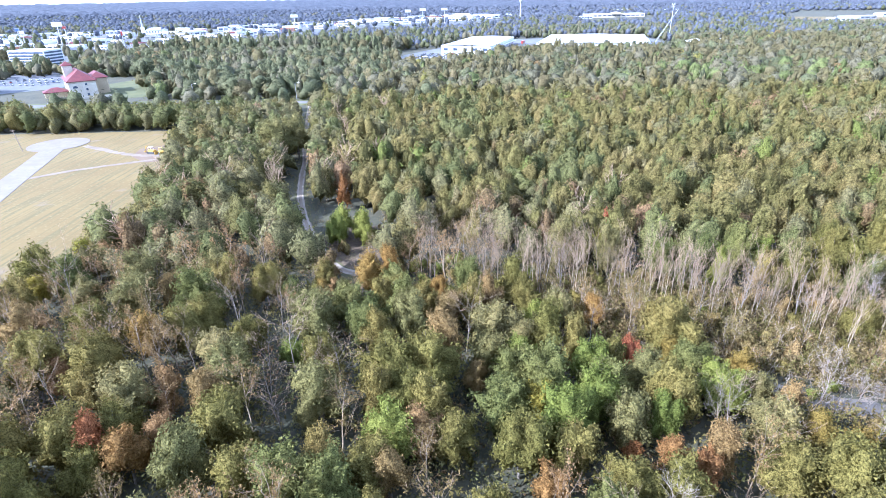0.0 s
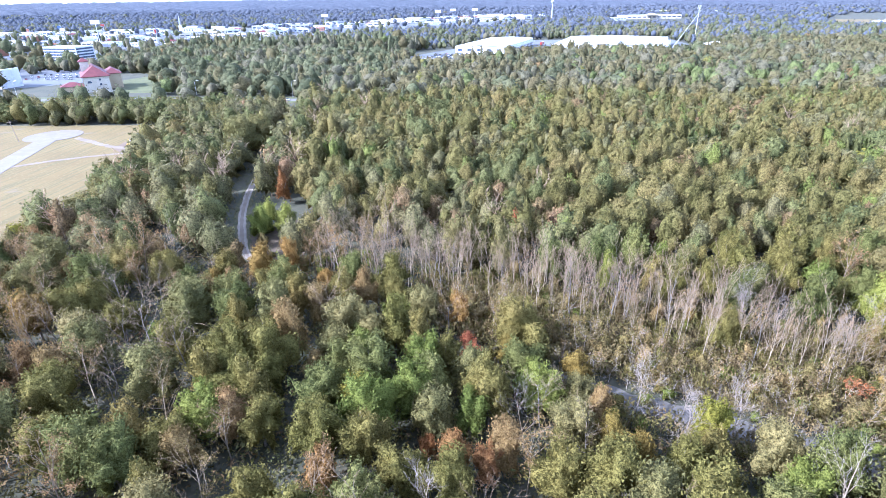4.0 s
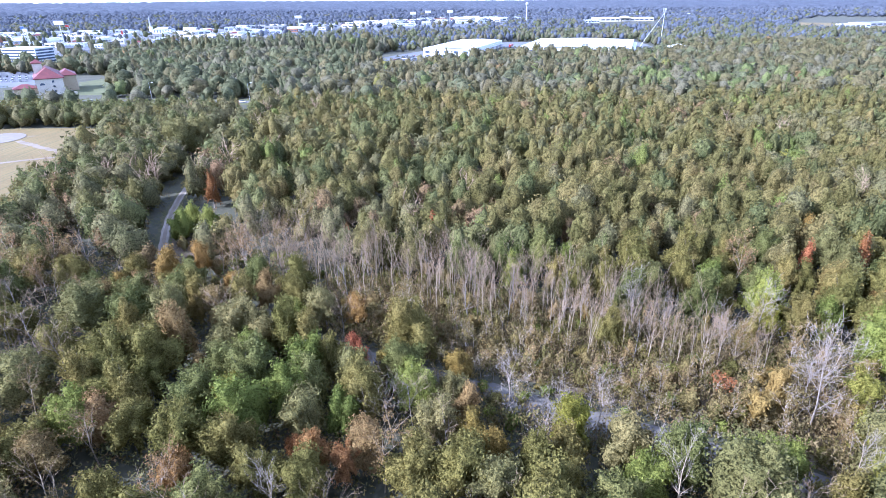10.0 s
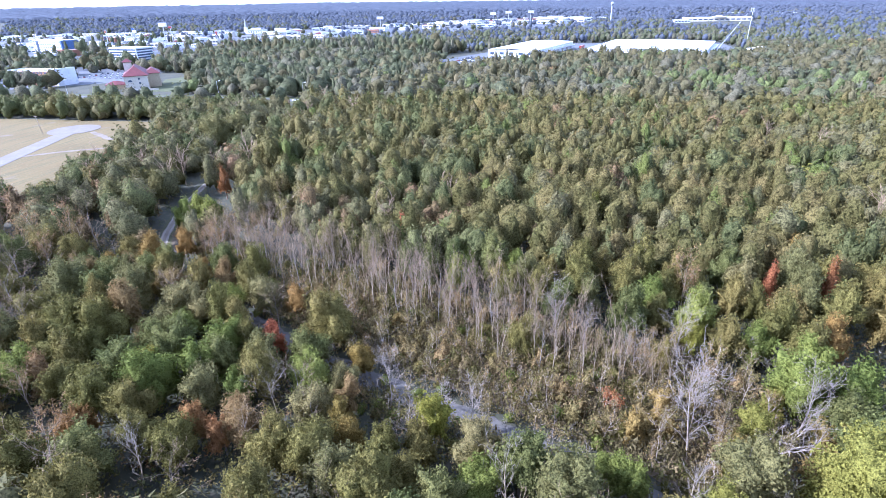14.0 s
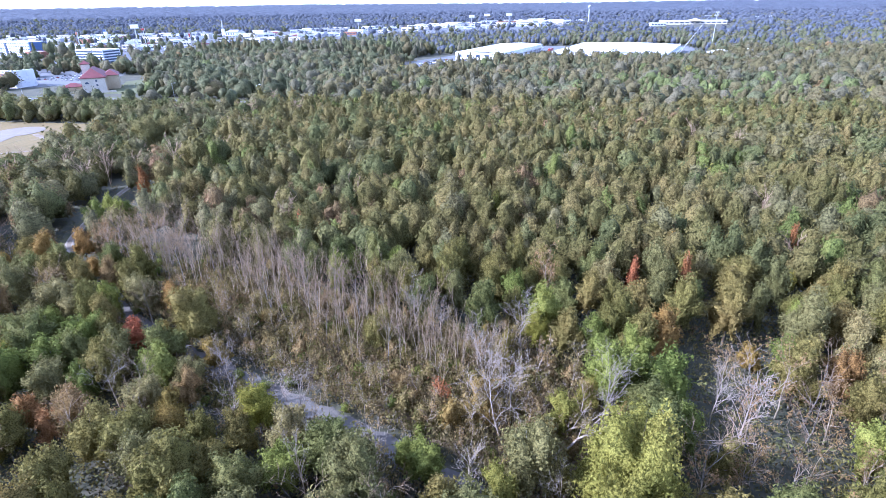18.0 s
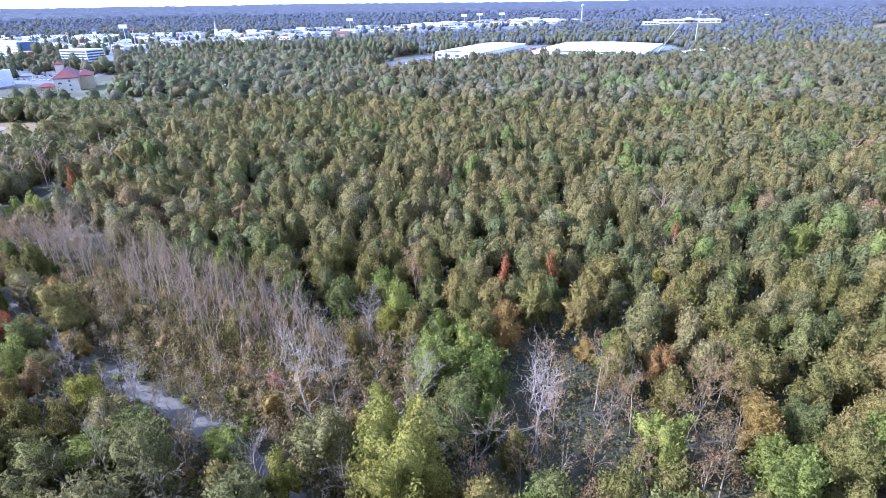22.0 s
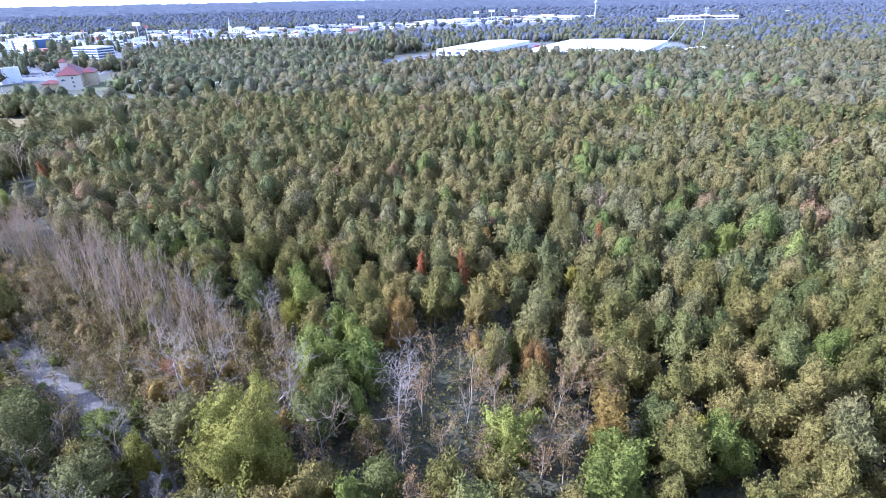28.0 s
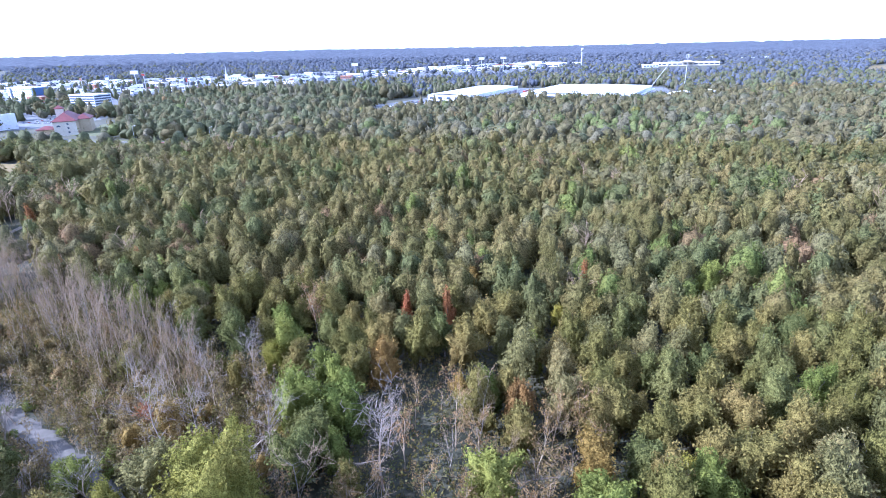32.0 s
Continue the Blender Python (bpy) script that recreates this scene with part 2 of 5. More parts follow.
LAWN = surface("green_lawn", (0.055, 0.062, 0.018), (0.085, 0.09, 0.026), 9.0, 0.95, (0.1, 0.092, 0.032), 1.5)
WHITE = surface("white_painted_metal", (0.5, 0.51, 0.52), (0.68, 0.69, 0.7), 12.0, 0.55, (0.4, 0.41, 0.42), 3.0)
ROOF_GREY = surface("grey_weathered_roofing", (0.13, 0.135, 0.14), (0.24, 0.245, 0.25), 9.0, 0.9, (0.3, 0.3, 0.3), 3.0)
CREAM = surface("cream_render", (0.36, 0.29, 0.18), (0.42, 0.345, 0.225), 5.0, 0.85, (0.33, 0.265, 0.165), 0.8)
PALE_CREAM = surface("pale_cream_render", (0.46, 0.42, 0.34), (0.53, 0.49, 0.41), 5.0, 0.85, (0.42, 0.38, 0.31), 0.8)
RED_ROOF = surface("red_metal_roof", (0.1, 0.02, 0.021), (0.14, 0.03, 0.03), 4.0, 0.65, (0.08, 0.02, 0.02), 1.0)
GREY_WALL = surface("light_grey_wall", (0.28, 0.29, 0.31), (0.35, 0.36, 0.38), 8.0, 0.7, (0.25, 0.25, 0.27), 1.5)
BLUE_GLASS = surface("dark_blue_glass", (0.03, 0.045, 0.075), (0.05, 0.07, 0.11), 6.0, 0.3)
BRICK_RED = surface("orange_brick", (0.26, 0.115, 0.07), (0.32, 0.15, 0.09), 6.0, 0.85)
STEEL = surface("galvanised_steel", (0.4, 0.41, 0.42), (0.5, 0.51, 0.52), 3.0, 0.45, metal=0.7)
TIMBER = surface("weathered_pole_timber", (0.18, 0.14, 0.1), (0.28, 0.23, 0.18), 1.0, 0.9)
YELLOW = surface("yellow_machine_paint", (0.36, 0.23, 0.035), (0.42, 0.28, 0.05), 1.0, 0.6, (0.14, 0.1, 0.06), 0.4)
BLACK = surface("black_rubber_and_steel", (0.025, 0.025, 0.025), (0.05, 0.05, 0.05), 0.5, 0.7)
CAR_PAINTS = [surface("car_paint_" + n, a, b, 2.0, 0.3) for n, a, b in (
    ("white", (0.75, 0.75, 0.75), (0.8, 0.8, 0.8)), ("silver", (0.45, 0.46, 0.48), (0.5, 0.5, 0.52)),
    ("dark", (0.04, 0.045, 0.06), (0.06, 0.06, 0.07)), ("red", (0.22, 0.03, 0.025), (0.27, 0.04, 0.03)), ("blue", (0.045, 0.085, 0.2), (0.06, 0.11, 0.24)))]


# ---- mesh helpers ----
def part(name, bm, material, parent=None, label=""):
    me = bpy.data.meshes.new(name)
    bm.to_mesh(me)
    bm.free()
    me.materials.append(material)
    ob = new(name, me)
    ob.parent = parent
    return tagged(ob, label) if label else ob


def box(bm, x0, y0, z0, x1, y1, z1, m=None):
    vs = [bm.verts.new(Vector(p) if m is None else m @ Vector(p)) for p in (
        (x0, y0, z0), (x1, y0, z0), (x1, y1, z0), (x0, y1, z0), (x0, y0, z1), (x1, y0, z1), (x1, y1, z1), (x0, y1, z1))]
    for f in ((3, 2, 1, 0), (4, 5, 6, 7), (0, 1, 5, 4), (1, 2, 6, 5), (2, 3, 7, 6), (3, 0, 4, 7)):
        bm.faces.new([vs[i] for i in f])
    return vs


def rod(bm, a, b, r0, r1, sides=6, cap=True):
    """A tapered round bar from a to b."""
    a, b = Vector(a), Vector(b)
    q = (b - a).to_track_quat("Z", "Y")
    rings = [[bm.verts.new(p + q @ Vector((r * math.cos(k * math.tau / sides), r * math.sin(k * math.tau / sides), 0))) for k in range(sides)] for p, r in ((a, r0), (b, r1))]
    for k in range(sides):
        bm.faces.new((rings[0][k], rings[0][(k + 1) % sides], rings[1][(k + 1) % sides], rings[1][k]))
    if cap:
        bm.faces.new(rings[0][::-1]), bm.faces.new(rings[1])


def slab(name, points, z0, z1, material, label, category, kind="structure"):
    """A flat sheet with thickness over a polygon of ground."""
    bm = bmesh.new()
    top = [bm.verts.new((x, y, z1)) for x, y in points]
    low = [bm.verts.new((x, y, z0)) for x, y in points]
    bm.faces.new(top)
    for k in range(len(points)):
        j = (k + 1) % len(points)
        bm.faces.new((low[k], low[j], top[j], top[k]))
    bmesh.ops.recalc_face_normals(bm, faces=bm.faces)
    bmesh.ops.triangulate(bm, faces=bm.faces)
    return tagged(part(name, bm, material), label, category, kind=kind)


def smooth_line(points, step=2.0):
    """A Catmull-Rom curve through plan points, sampled about every step metres."""
    p = [Vector((x, y)) for x, y in points]
    p = [2 * p[0] - p[1], *p, 2 * p[-1] - p[-2]]
    out = []
    for a, b, c, d in zip(p, p[1:], p[2:], p[3:]):
        n = max(2, int((c - b).length / step))
        for k in range(n):
            t = k / n
            out.append(0.5 * (2 * b + (c - a) * t + (2 * a - 5 * b + 4 * c - d) * t * t + (3 * b - a - 3 * c + d) * t ** 3))
    return [*out, p[-2]]


def ribbon(name, points, width, z, material, label, category, ragged=0.0, offset=0.0):
    """A strip of ground along a curve."""
    line, rnd, bm, rows = smooth_line(points), random.Random(name), bmesh.new(), []
    for k, p in enumerate(line):
        d = (line[min(k + 1, len(line) - 1)] - line[max(k - 1, 0)]).normalized()
        n = Vector((-d.y, d.x))
        rows.append([bm.verts.new((*(p + n * (offset + s * (width / 2 + ragged * rnd.uniform(-1, 1)))), zz)) for s, zz in ((-1, z - 0.1), (-0.96, z), (0, z + 0.02), (0.96, z), (1, z - 0.1))])
    for r, s in zip(rows, rows[1:]):
        for k in range(4):
            bm.faces.new((r[k], r[k + 1], s[k + 1], s[k]))
    bmesh.ops.recalc_face_normals(bm, faces=bm.faces)
    return tagged(part(name, bm, material), label, category, kind="structure")


def inside(points, x, y):
    hit = False
    for (x0, y0), (x1, y1) in zip(points, [*points[1:], points[0]]):
        if (y0 > y) != (y1 > y) and x < (x1 - x0) * (y - y0) / (y1 - y0) + x0:
            hit = not hit
    return hit


def near_line(line, x, y):
    return min((p.x - x) ** 2 + (p.y - y) ** 2 for p in line) ** 0.5


# ---- the lie of the land ----
def height(x, y):
    """Flat bottomland, rising to low hills in the far distance."""
    d = math.hypot(x - 80, y)
    return (34.0 + 14.0 * max(0.0, min(1.0, -x / 1500))) * max(0.0, min(1.0, (d - 1900) / 2700)) ** 1.3


def build_ground():
    bm = bmesh.new()
    radii = [30, 80, 160, 300, 500, 800, 1200, 1700, 2300, 3000, 3800, 4600, 4840]
    rings = []
    for r in radii:
        rings.append([bm.verts.new((80 + r * math.cos(a), r * math.sin(a), height(80 + r * math.cos(a), r * math.sin(a)))) for a in (k * math.tau / 64 for k in range(64))])
    bm.faces.new(rings[0])
    for r, s in zip(rings, rings[1:]):
        for k in range(64):
            bm.faces.new((r[k], s[k], s[(k + 1) % 64], r[(k + 1) % 64]))
    bmesh.ops.recalc_face_normals(bm, faces=bm.faces)
    if bm.faces[0].normal.z < 0:
        bmesh.ops.reverse_faces(bm, faces=bm.faces)
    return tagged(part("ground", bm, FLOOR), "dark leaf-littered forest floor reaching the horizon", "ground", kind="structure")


build_ground()
FIELD = [(-131, 287), (-117, 262), (-107, 235), (-104, 212), (-96, 178), (-91, 150), (-88, 120), (-92, 98), (-130, 84), (-420, 84), (-470, 287)]
slab("meadow", FIELD, -0.2, 0.1, MEADOW, "dry yellow mown meadow beside the woods", "field")
TRAIL = [(-80, 362), (-70, 305), (-61, 255), (-54, 223), (-51, 203), (-46, 177), (-39, 153), (-30, 131), (-24, 122), (-16, 117.5)]
TRAIL_LINE = smooth_line(TRAIL)
CLEARING = [(-29, 122), (-33, 134), (-31, 144), (-24, 150), (-15, 150), (-8, 146), (-8, 139), (-10, 130), (-14, 119), (-22, 117)]
slab("clearing", CLEARING, -0.2, 0.06, LITTER, "brown clearing with patches of dry grass", "ground")
ribbon("trail", TRAIL, 2.3, 0.13, DIRT, "pale sandy track through the woods", "track", 0.4)
for side in (-0.8, 0.8):
    ribbon("trail_rut", TRAIL, 0.6, 0.17, SAND, "worn pale wheel rut of the track", "track", 0.1, side)
# verge strip in the darkened grass, standing in for tree shade
ribbon("trail_verge", TRAIL, 4.4, 0.09, SHADED_GRASS, "rough grass along the woodland track, darkened as tree shade", "track", 0.6)
STREAM = [(6, 100), (16, 92), (25, 87), (36, 81), (46, 77), (56, 73), (68, 68), (81, 63), (94, 57), (106, 50), (111, 46)]
STREAM_LINE = smooth_line(STREAM)
ribbon("stream_bed", STREAM, 3.9, 0.08, MUD, "dry grey muddy stream bed", "stream", 0.8)
BRUSH = [(20, 97), (40, 86), (60, 77), (80, 69), (97, 61), (104, 55), (118, 60), (123, 70), (118, 84), (105, 90), (90, 95), (70, 101), (45, 109), (20, 111)]
slab("brush_ground", BRUSH, -0.2, 0.05, DRYGRASS, "dry grass and litter under the brush", "ground")
slab("hotel_lawn", [(-242, 400), (-204, 402), (-214, 440), (-236, 478), (-262, 500), (-272, 470), (-248, 432)], -0.1, 0.09, LAWN, "mown green lawn beside the hotel", "lawn")
ROAD = [(-177, 250), (-170, 228), (-163, 205), (-155, 180), (-146, 150), (-138, 120), (-130, 86)]
ribbon("road", ROAD, 10.0, 0.24, CONCRETE, "pale concrete estate road", "road")
slab("cul_de_sac", [(-181 + 13 * math.cos(a), 262 + 13.5 * math.sin(a)) for a in (k * math.tau / 40 for k in range(40))], 0, 0.245, CONCRETE, "pale concrete turning circle", "road")
ribbon("dirt_path", [(-160, 205), (-147, 216), (-135, 223), (-117, 232)], 2.6, 0.17, DIRT, "pale dirt path across the meadow", "path", 0.3)
ribbon("dirt_path", [(-166, 258), (-153, 250), (-142, 243), (-130, 238), (-118, 236)], 3.0, 0.165, DIRT, "pale dirt path from the turning circle", "path", 0.6)
slab("bare_soil", [(-136, 250), (-118, 262), (-110, 245), (-107, 230), (-122, 226), (-133, 236)], 0, 0.14, REDDIRT, "churned reddish bare soil by the trees", "ground")
HIGHWAY = [(-700, 352), (-420, 366), (-256, 372), (-170, 371), (-80, 366), (40, 352), (200, 330)]
HIGHWAY_LINE = smooth_line(HIGHWAY, 8.0)
ribbon("highway", HIGHWAY, 9.0, 0.2, ASPHALT, "grey asphalt highway between tree belts", "road")
ribbon("highway_verge", HIGHWAY[:5], 22.0, 0.12, LAWN, "mown green highway verge", "verge", 0.8)


# ---- foliage geometry ----
def unit(rng, n):
    v = rng.normal(size=(n, 3))
    return v / np.linalg.norm(v, axis=1)[:, None]


def leaf_cloud(rng, lobes, n, size, level, long=1.5, fuzz=0.09, loose=0.6):
    """A closed billowing body over a group of clumps (centre and three radii each; the first is the heart), and n leaf sprays that stand on its skin."""
    heart, rest = np.array(lobes[0], float), np.array(lobes[1:], float)
    d, faces = ball(max(level, 2))
    way = d * heart[3:]
    way /= np.linalg.norm(way, axis=1)[:, None]
    inv = 1 / rest[:, 3:]
    c = (rest[:, :3] - heart[:3]) * inv
    spun = way[:, None] * inv[None]
    a, b, e = (spun ** 2).sum(-1), (spun * c[None]).sum(-1), (c ** 2).sum(-1) - 1
    root = b * b - a * e[None]
    hit = np.where(root > 0, (b + np.sqrt(np.maximum(root, 0))) / a, 0)
    core = 1 / np.linalg.norm(way / heart[3:], axis=1)
    reach = np.maximum(hit.max(1), 0.85 * core) * (1 + fuzz * rng.normal(size=len(d)))
    skin = heart[:3] + way * reach[:, None]
    corner = skin[faces]
    flat = np.cross(corner[:, 1] - corner[:, 0], corner[:, 2] - corner[:, 0])
    area = np.linalg.norm(flat, axis=1)
    flat /= area[:, None] + 1e-9
    weight = area * np.clip(0.75 + flat[:, 2], 0.15, 1.2)
    pick = rng.choice(len(faces), n, p=weight / weight.sum())
    mixing = rng.dirichlet((1, 1, 1), n)
    out = flat[pick]
    s = size * rng.uniform(0.55, 1.5, (n, 1))
    p = (corner[pick] * mixing[:, :, None]).sum(1)
    p = heart[:3] + (p - heart[:3]) * rng.uniform(0.88, 1.05, (n, 1)) + out * s * rng.uniform(-0.3, 1.2, (n, 1))
    normal = out + loose * rng.normal(size=(n, 3))
    normal /= np.linalg.norm(normal, axis=1)[:, None]
    grow_to = unit(rng, n) * 0.8 + (0, 0, 0.9 if long > 1.5 else 0.3)
    u = np.cross(normal, grow_to)
    u /= np.linalg.norm(u, axis=1)[:, None] + 1e-6
    v = np.cross(u, normal)
    wide, tip = s * 0.62 / long ** 0.5, s * 1.25 * long ** 0.5
    foot = p - v * tip * 0.4
    tri = np.stack([foot - u * wide, foot + u * wide * rng.uniform(0.7, 1.2, (n, 1)), foot + v * tip + u * wide * rng.uniform(-1.0, 1.0, (n, 1))], 1).reshape(-1, 3)
    if not level:
        return tri, np.arange(3 * n).reshape(-1, 3)
    if level == 1:
        d, faces = ball(1)
        skin = heart[:3] + d * heart[3:] * 1.3
    body = heart[:3] + (skin - heart[:3]) * 0.84
    return np.concatenate([body, tri]), np.concatenate([faces, len(body) + np.arange(3 * n).reshape(-1, 3)])


def crown_clumps(rng, r, top, base, n, profile, clump):
    """A core and n ragged clumps over an uneven envelope whose radius follows profile(0..1)."""
    tall, a1, a2, lean = top - base, rng.uniform(0, 6), rng.uniform(0, 6), rng.normal(size=2) * r * 0.14
    lobes = [(0, 0, base + tall * 0.42, r * 0.5, r * 0.5, tall * 0.4)]
    k = 0
    while len(lobes) < n + 1:
        f = rng.uniform(0.02, 0.97)
        wide = profile(f)
        k += 1
        if rng.uniform() > 0.3 + wide and k < 40 * n:
            continue
        a = k * 2.4 + rng.uniform(-0.6, 0.6)
        uneven = 1 + 0.2 * math.sin(2 * a + a1 + 3 * f) + 0.14 * math.sin(5 * a + a2 - 4 * f)
        s = clump * r * rng.uniform(0.6, 1.4)
        reach = max(0.0, r * wide * uneven * rng.uniform(0.7, 1.0) ** 0.5 - 0.55 * s)
        lobes.append((reach * math.cos(a) + lean[0] * f, reach * math.sin(a) + lean[1] * f, base + tall * f * 0.94, s, s, s * rng.uniform(0.9, 1.7)))
    return lobes


def oak_lobes(rng, r, top, base, n):
    """A broad billowing crown."""
    return crown_clumps(rng, r, top, base, n, lambda f: math.sqrt(max(0.02, 1 - ((f - 0.38) / 0.64) ** 2)), 1.05 / n ** 0.4)


def column_lobes(rng, r, top, base, n):
    """An upright crown, widest low down."""
    return crown_clumps(rng, r, top, base, n, lambda f: (min(1.0, 1.9 * (1.02 - f)) ** 0.6 if f < 1 else 0.1) * (0.8 + 0.2 * min(1.0, 3 * f)), 0.95 / n ** 0.4)


@functools.lru_cache(None)
def ball(level):
    """Unit directions and triangles of a ball of 20, 80, 320 or 1280 faces."""
    bm = bmesh.new()
    bmesh.ops.create_icosphere(bm, subdivisions=level, radius=1.0)
    out = np.array([v.co.normalized()[:] for v in bm.verts]), np.array([[v.index for v in f.verts] for f in bm.faces])
    bm.free()
    return out


def cone_lobes(rng, r, top, base, n):
    return crown_clumps(rng, r, top, base, n, lambda f: 1.02 - f, 0.85 / n ** 0.4)


def mesh_of(name, verts, faces, material):
    me = bpy.data.meshes.new(name)
    n = len(faces)
    me.vertices.add(len(verts)), me.loops.add(3 * n), me.polygons.add(n)
    me.vertices.foreach_set("co", np.ascontiguousarray(verts, dtype=np.float32).ravel())
    me.loops.foreach_set("vertex_index", np.ascontiguousarray(faces, dtype=np.int32).ravel())
    me.polygons.foreach_set("loop_start", np.arange(0, 3 * n, 3, dtype=np.int32))
    me.polygons.foreach_set("use_smooth", np.ones(n, dtype=bool))
    me.update(calc_edges=True)
    me.materials.append(material)
    return me


def prisms(segments):
    """Three-sided tapered bars for rows of (start, end, radius, end radius)."""
    s = np.array([(*a, *b, r, q) for a, b, r, q in segments], float)
    a, b, d = s[:, :3], s[:, 3:6], s[:, 3:6] - s[:, :3]
    d /= np.linalg.norm(d, axis=1)[:, None] + 1e-9
    u = np.cross(d, np.where(np.abs(d[:, 2:]) > 0.8, [[1.0, 0, 0]], [[0, 0, 1.0]]))
    u /= np.linalg.norm(u, axis=1)[:, None]
    v = np.cross(d, u)
    ring = [u * math.cos(k * math.tau / 3) + v * math.sin(k * math.tau / 3) for k in range(3)]
    verts = np.stack([a + ring[k] * s[:, 6:7] for k in range(3)] + [b + ring[k] * s[:, 7:8] for k in range(3)], 1).reshape(-1, 3)
    one = np.array([(0, 1, 4), (0, 4, 3), (1, 2, 5), (1, 5, 4), (2, 0, 3), (2, 3, 5)])
    faces = (one[None] + 6 * np.arange(len(s))[:, None, None]).reshape(-1, 3)
    return verts, faces


def grow(rng, start, way, length, r, depth, out, bend=0.28, forks=(7, 5, 4), up=0.15, spread_=0.9):
    """A limb of bent pieces that forks; fills out[depth] with segments."""
    p, d, pieces = np.array(start, float), np.array(way, float), 4 if depth == 0 else 2
    joints = []
    for k in range(pieces):
        d = d + bend * rng.normal(size=3) * (0.4 if depth == 0 else 1) + (0, 0, up)
        d /= np.linalg.norm(d)
        q = p + d * length / pieces
        r0, r1 = r * (1 - 0.75 * k / pieces), r * (1 - 0.75 * (k + 1) / pieces)
        out[depth].append((p, q, r0, r1))
        joints.append((p, q, d.copy(), r1, (k + 1) / pieces))
        p = q
    if depth < len(forks):
        for k in range(forks[depth]):
            f = rng.uniform(0.35 if depth == 0 else 0.2, 1.0)
            a, b, d0, r1, _ = joints[min(int(f * pieces), pieces - 1)]
            side = np.cross(d0, unit(rng, 1)[0])
            side /= np.linalg.norm(side)
            turn = d0 + side * rng.uniform(0.5, 1.1) * spread_
            grow(rng, a + (b - a) * rng.uniform(0, 1), turn / np.linalg.norm(turn), length * rng.uniform(0.32, 0.55), max(r1 * 0.6, 0.02), depth + 1, out, bend, forks, up, spread_)


def bare_tree(seed, tall, r, forks, **more):
    rng, out = np.random.default_rng(seed), [[] for _ in range(len(forks) + 1)]
    grow(rng, (0, 0, -0.3), (0, 0, 1), tall, r, 0, out, forks=forks, **more)
    return out


# ---- tree kinds: trunk and crown meshes, built once for each colour and shape ----
def trunk_mesh(name, seed, tall, r, limbs, material):
    out = bare_tree(seed, tall, r, (limbs,), bend=0.12, up=0.35, spread_=0.6)
    return mesh_of(name, *prisms(out[0] + out[1]), material)


KINDS = {}


def leafy_kind(key, color, shape, r, top, base, lobes, n, size, label, category="tree", count=3, level=3):
    made = []
    for k in range(count):
        rng = np.random.default_rng(abs(hash_name(key)) % 9973 + k)
        form = {"oak": oak_lobes, "column": column_lobes, "cone": cone_lobes}[shape](rng, r, top, base, lobes)
        crown = mesh_of("crown", *leaf_cloud(rng, form, n, size, level, 1.9 if shape == "column" else 1.3), LEAVES[color])
        trunk = trunk_mesh("trunk", 31 + k, top * 0.66, 0.2 + r * 0.03, 5, BARK)
        made.append((trunk, crown))
    KINDS[key] = (made, label, category, r, top)


def hash_name(text):
    return sum((k + 1) * ord(c) * 131 for k, c in enumerate(text))


def bare_kind(key, tall, r, forks, wood, twig, label, count=3, leaves=None, least=0.0, **more):
    made = []
    for k in range(count):
        out = bare_tree(hash_name(key) % 997 + k, tall, r, forks, **more)
        trunk = mesh_of("trunk", *prisms(out[0] + out[1]), wood)
        verts, faces = prisms([(a, b, max(p, least), max(q, 0.7 * least)) for a, b, p, q in sum(out[2:], [])])
        crown = mesh_of("crown", verts, faces, twig)
        if leaves:
            rng = np.random.default_rng(k)
            ends = np.array([s[1] for s in out[-1]])
            p = np.repeat(ends, 5, 0) + rng.normal(size=(len(ends) * 5, 3)) * 0.28
            tri = (p[:, None] + rng.normal(size=(len(p), 3, 3)) * 0.12).reshape(-1, 3)
            both = np.concatenate([verts, tri])
            crown = mesh_of("crown", both, np.concatenate([faces, len(verts) + np.arange(len(tri)).reshape(-1, 3)]), twig)
            crown.materials.append(LEAVES[leaves])
            index = np.zeros(len(crown.polygons), dtype=np.int32)
            index[len(faces):] = 1
            crown.polygons.foreach_set("material_index", index)
        made.append((trunk, crown))
    KINDS[key] = (made, label, "shrub" if tall < 5 else "tree", tall * 0.3, tall)


for color, label in (("olive", "olive-green leafy tree with a narrow ragged crown"), ("dark", "dark green leafy tree with a narrow crown"),
                     ("grey", "grey-green leafy tree with an upright crown"), ("bright", "fresh green leafy tree with an upright crown")):
    leafy_kind("column_" + color, color, "column", 3.7, 13.4, 1.5, 46, 2050, 0.27, label, count=4)
for color, label in (("olive", "olive-green broad-crowned tree in the woods"), ("dark", "dark green oak with a broad lobed crown"),
                     ("grey", "grey-green oak with a broad lobed crown"), ("bright", "bright green broad-leaved tree with billowing crown")):
    leafy_kind("oak_" + color, color, "oak", 4.5, 13.0, 2.5, 46, 2300, 0.28, label)
for color, label in (("willow", "soft yellow-green tree with a billowing crown"), ("lime", "yellow-green leafy tree turning in autumn"), ("gold", "golden-yellow autumn tree among greener ones"), ("orange", "orange-brown autumn tree with a dense crown"),
                     ("russet", "faded russet autumn tree with thinning leaves"), ("red", "red-leaved autumn tree standing among green ones")):
    leafy_kind("autumn_" + color, color, "oak", 3.1, 11.5, 2.5, 34, 1900, 0.22, label, count=2)
leafy_kind("willow_big", "willow", "oak", 6.6, 16.0, 1.0, 80, 8500, 0.24, "large soft yellow-green tree with a billowing crown", count=1)
leafy_kind("cone_red", "red", "cone", 2.3, 13.0, 1.0, 26, 900, 0.27, "red narrow-crowned autumn tree among green ones", count=2)
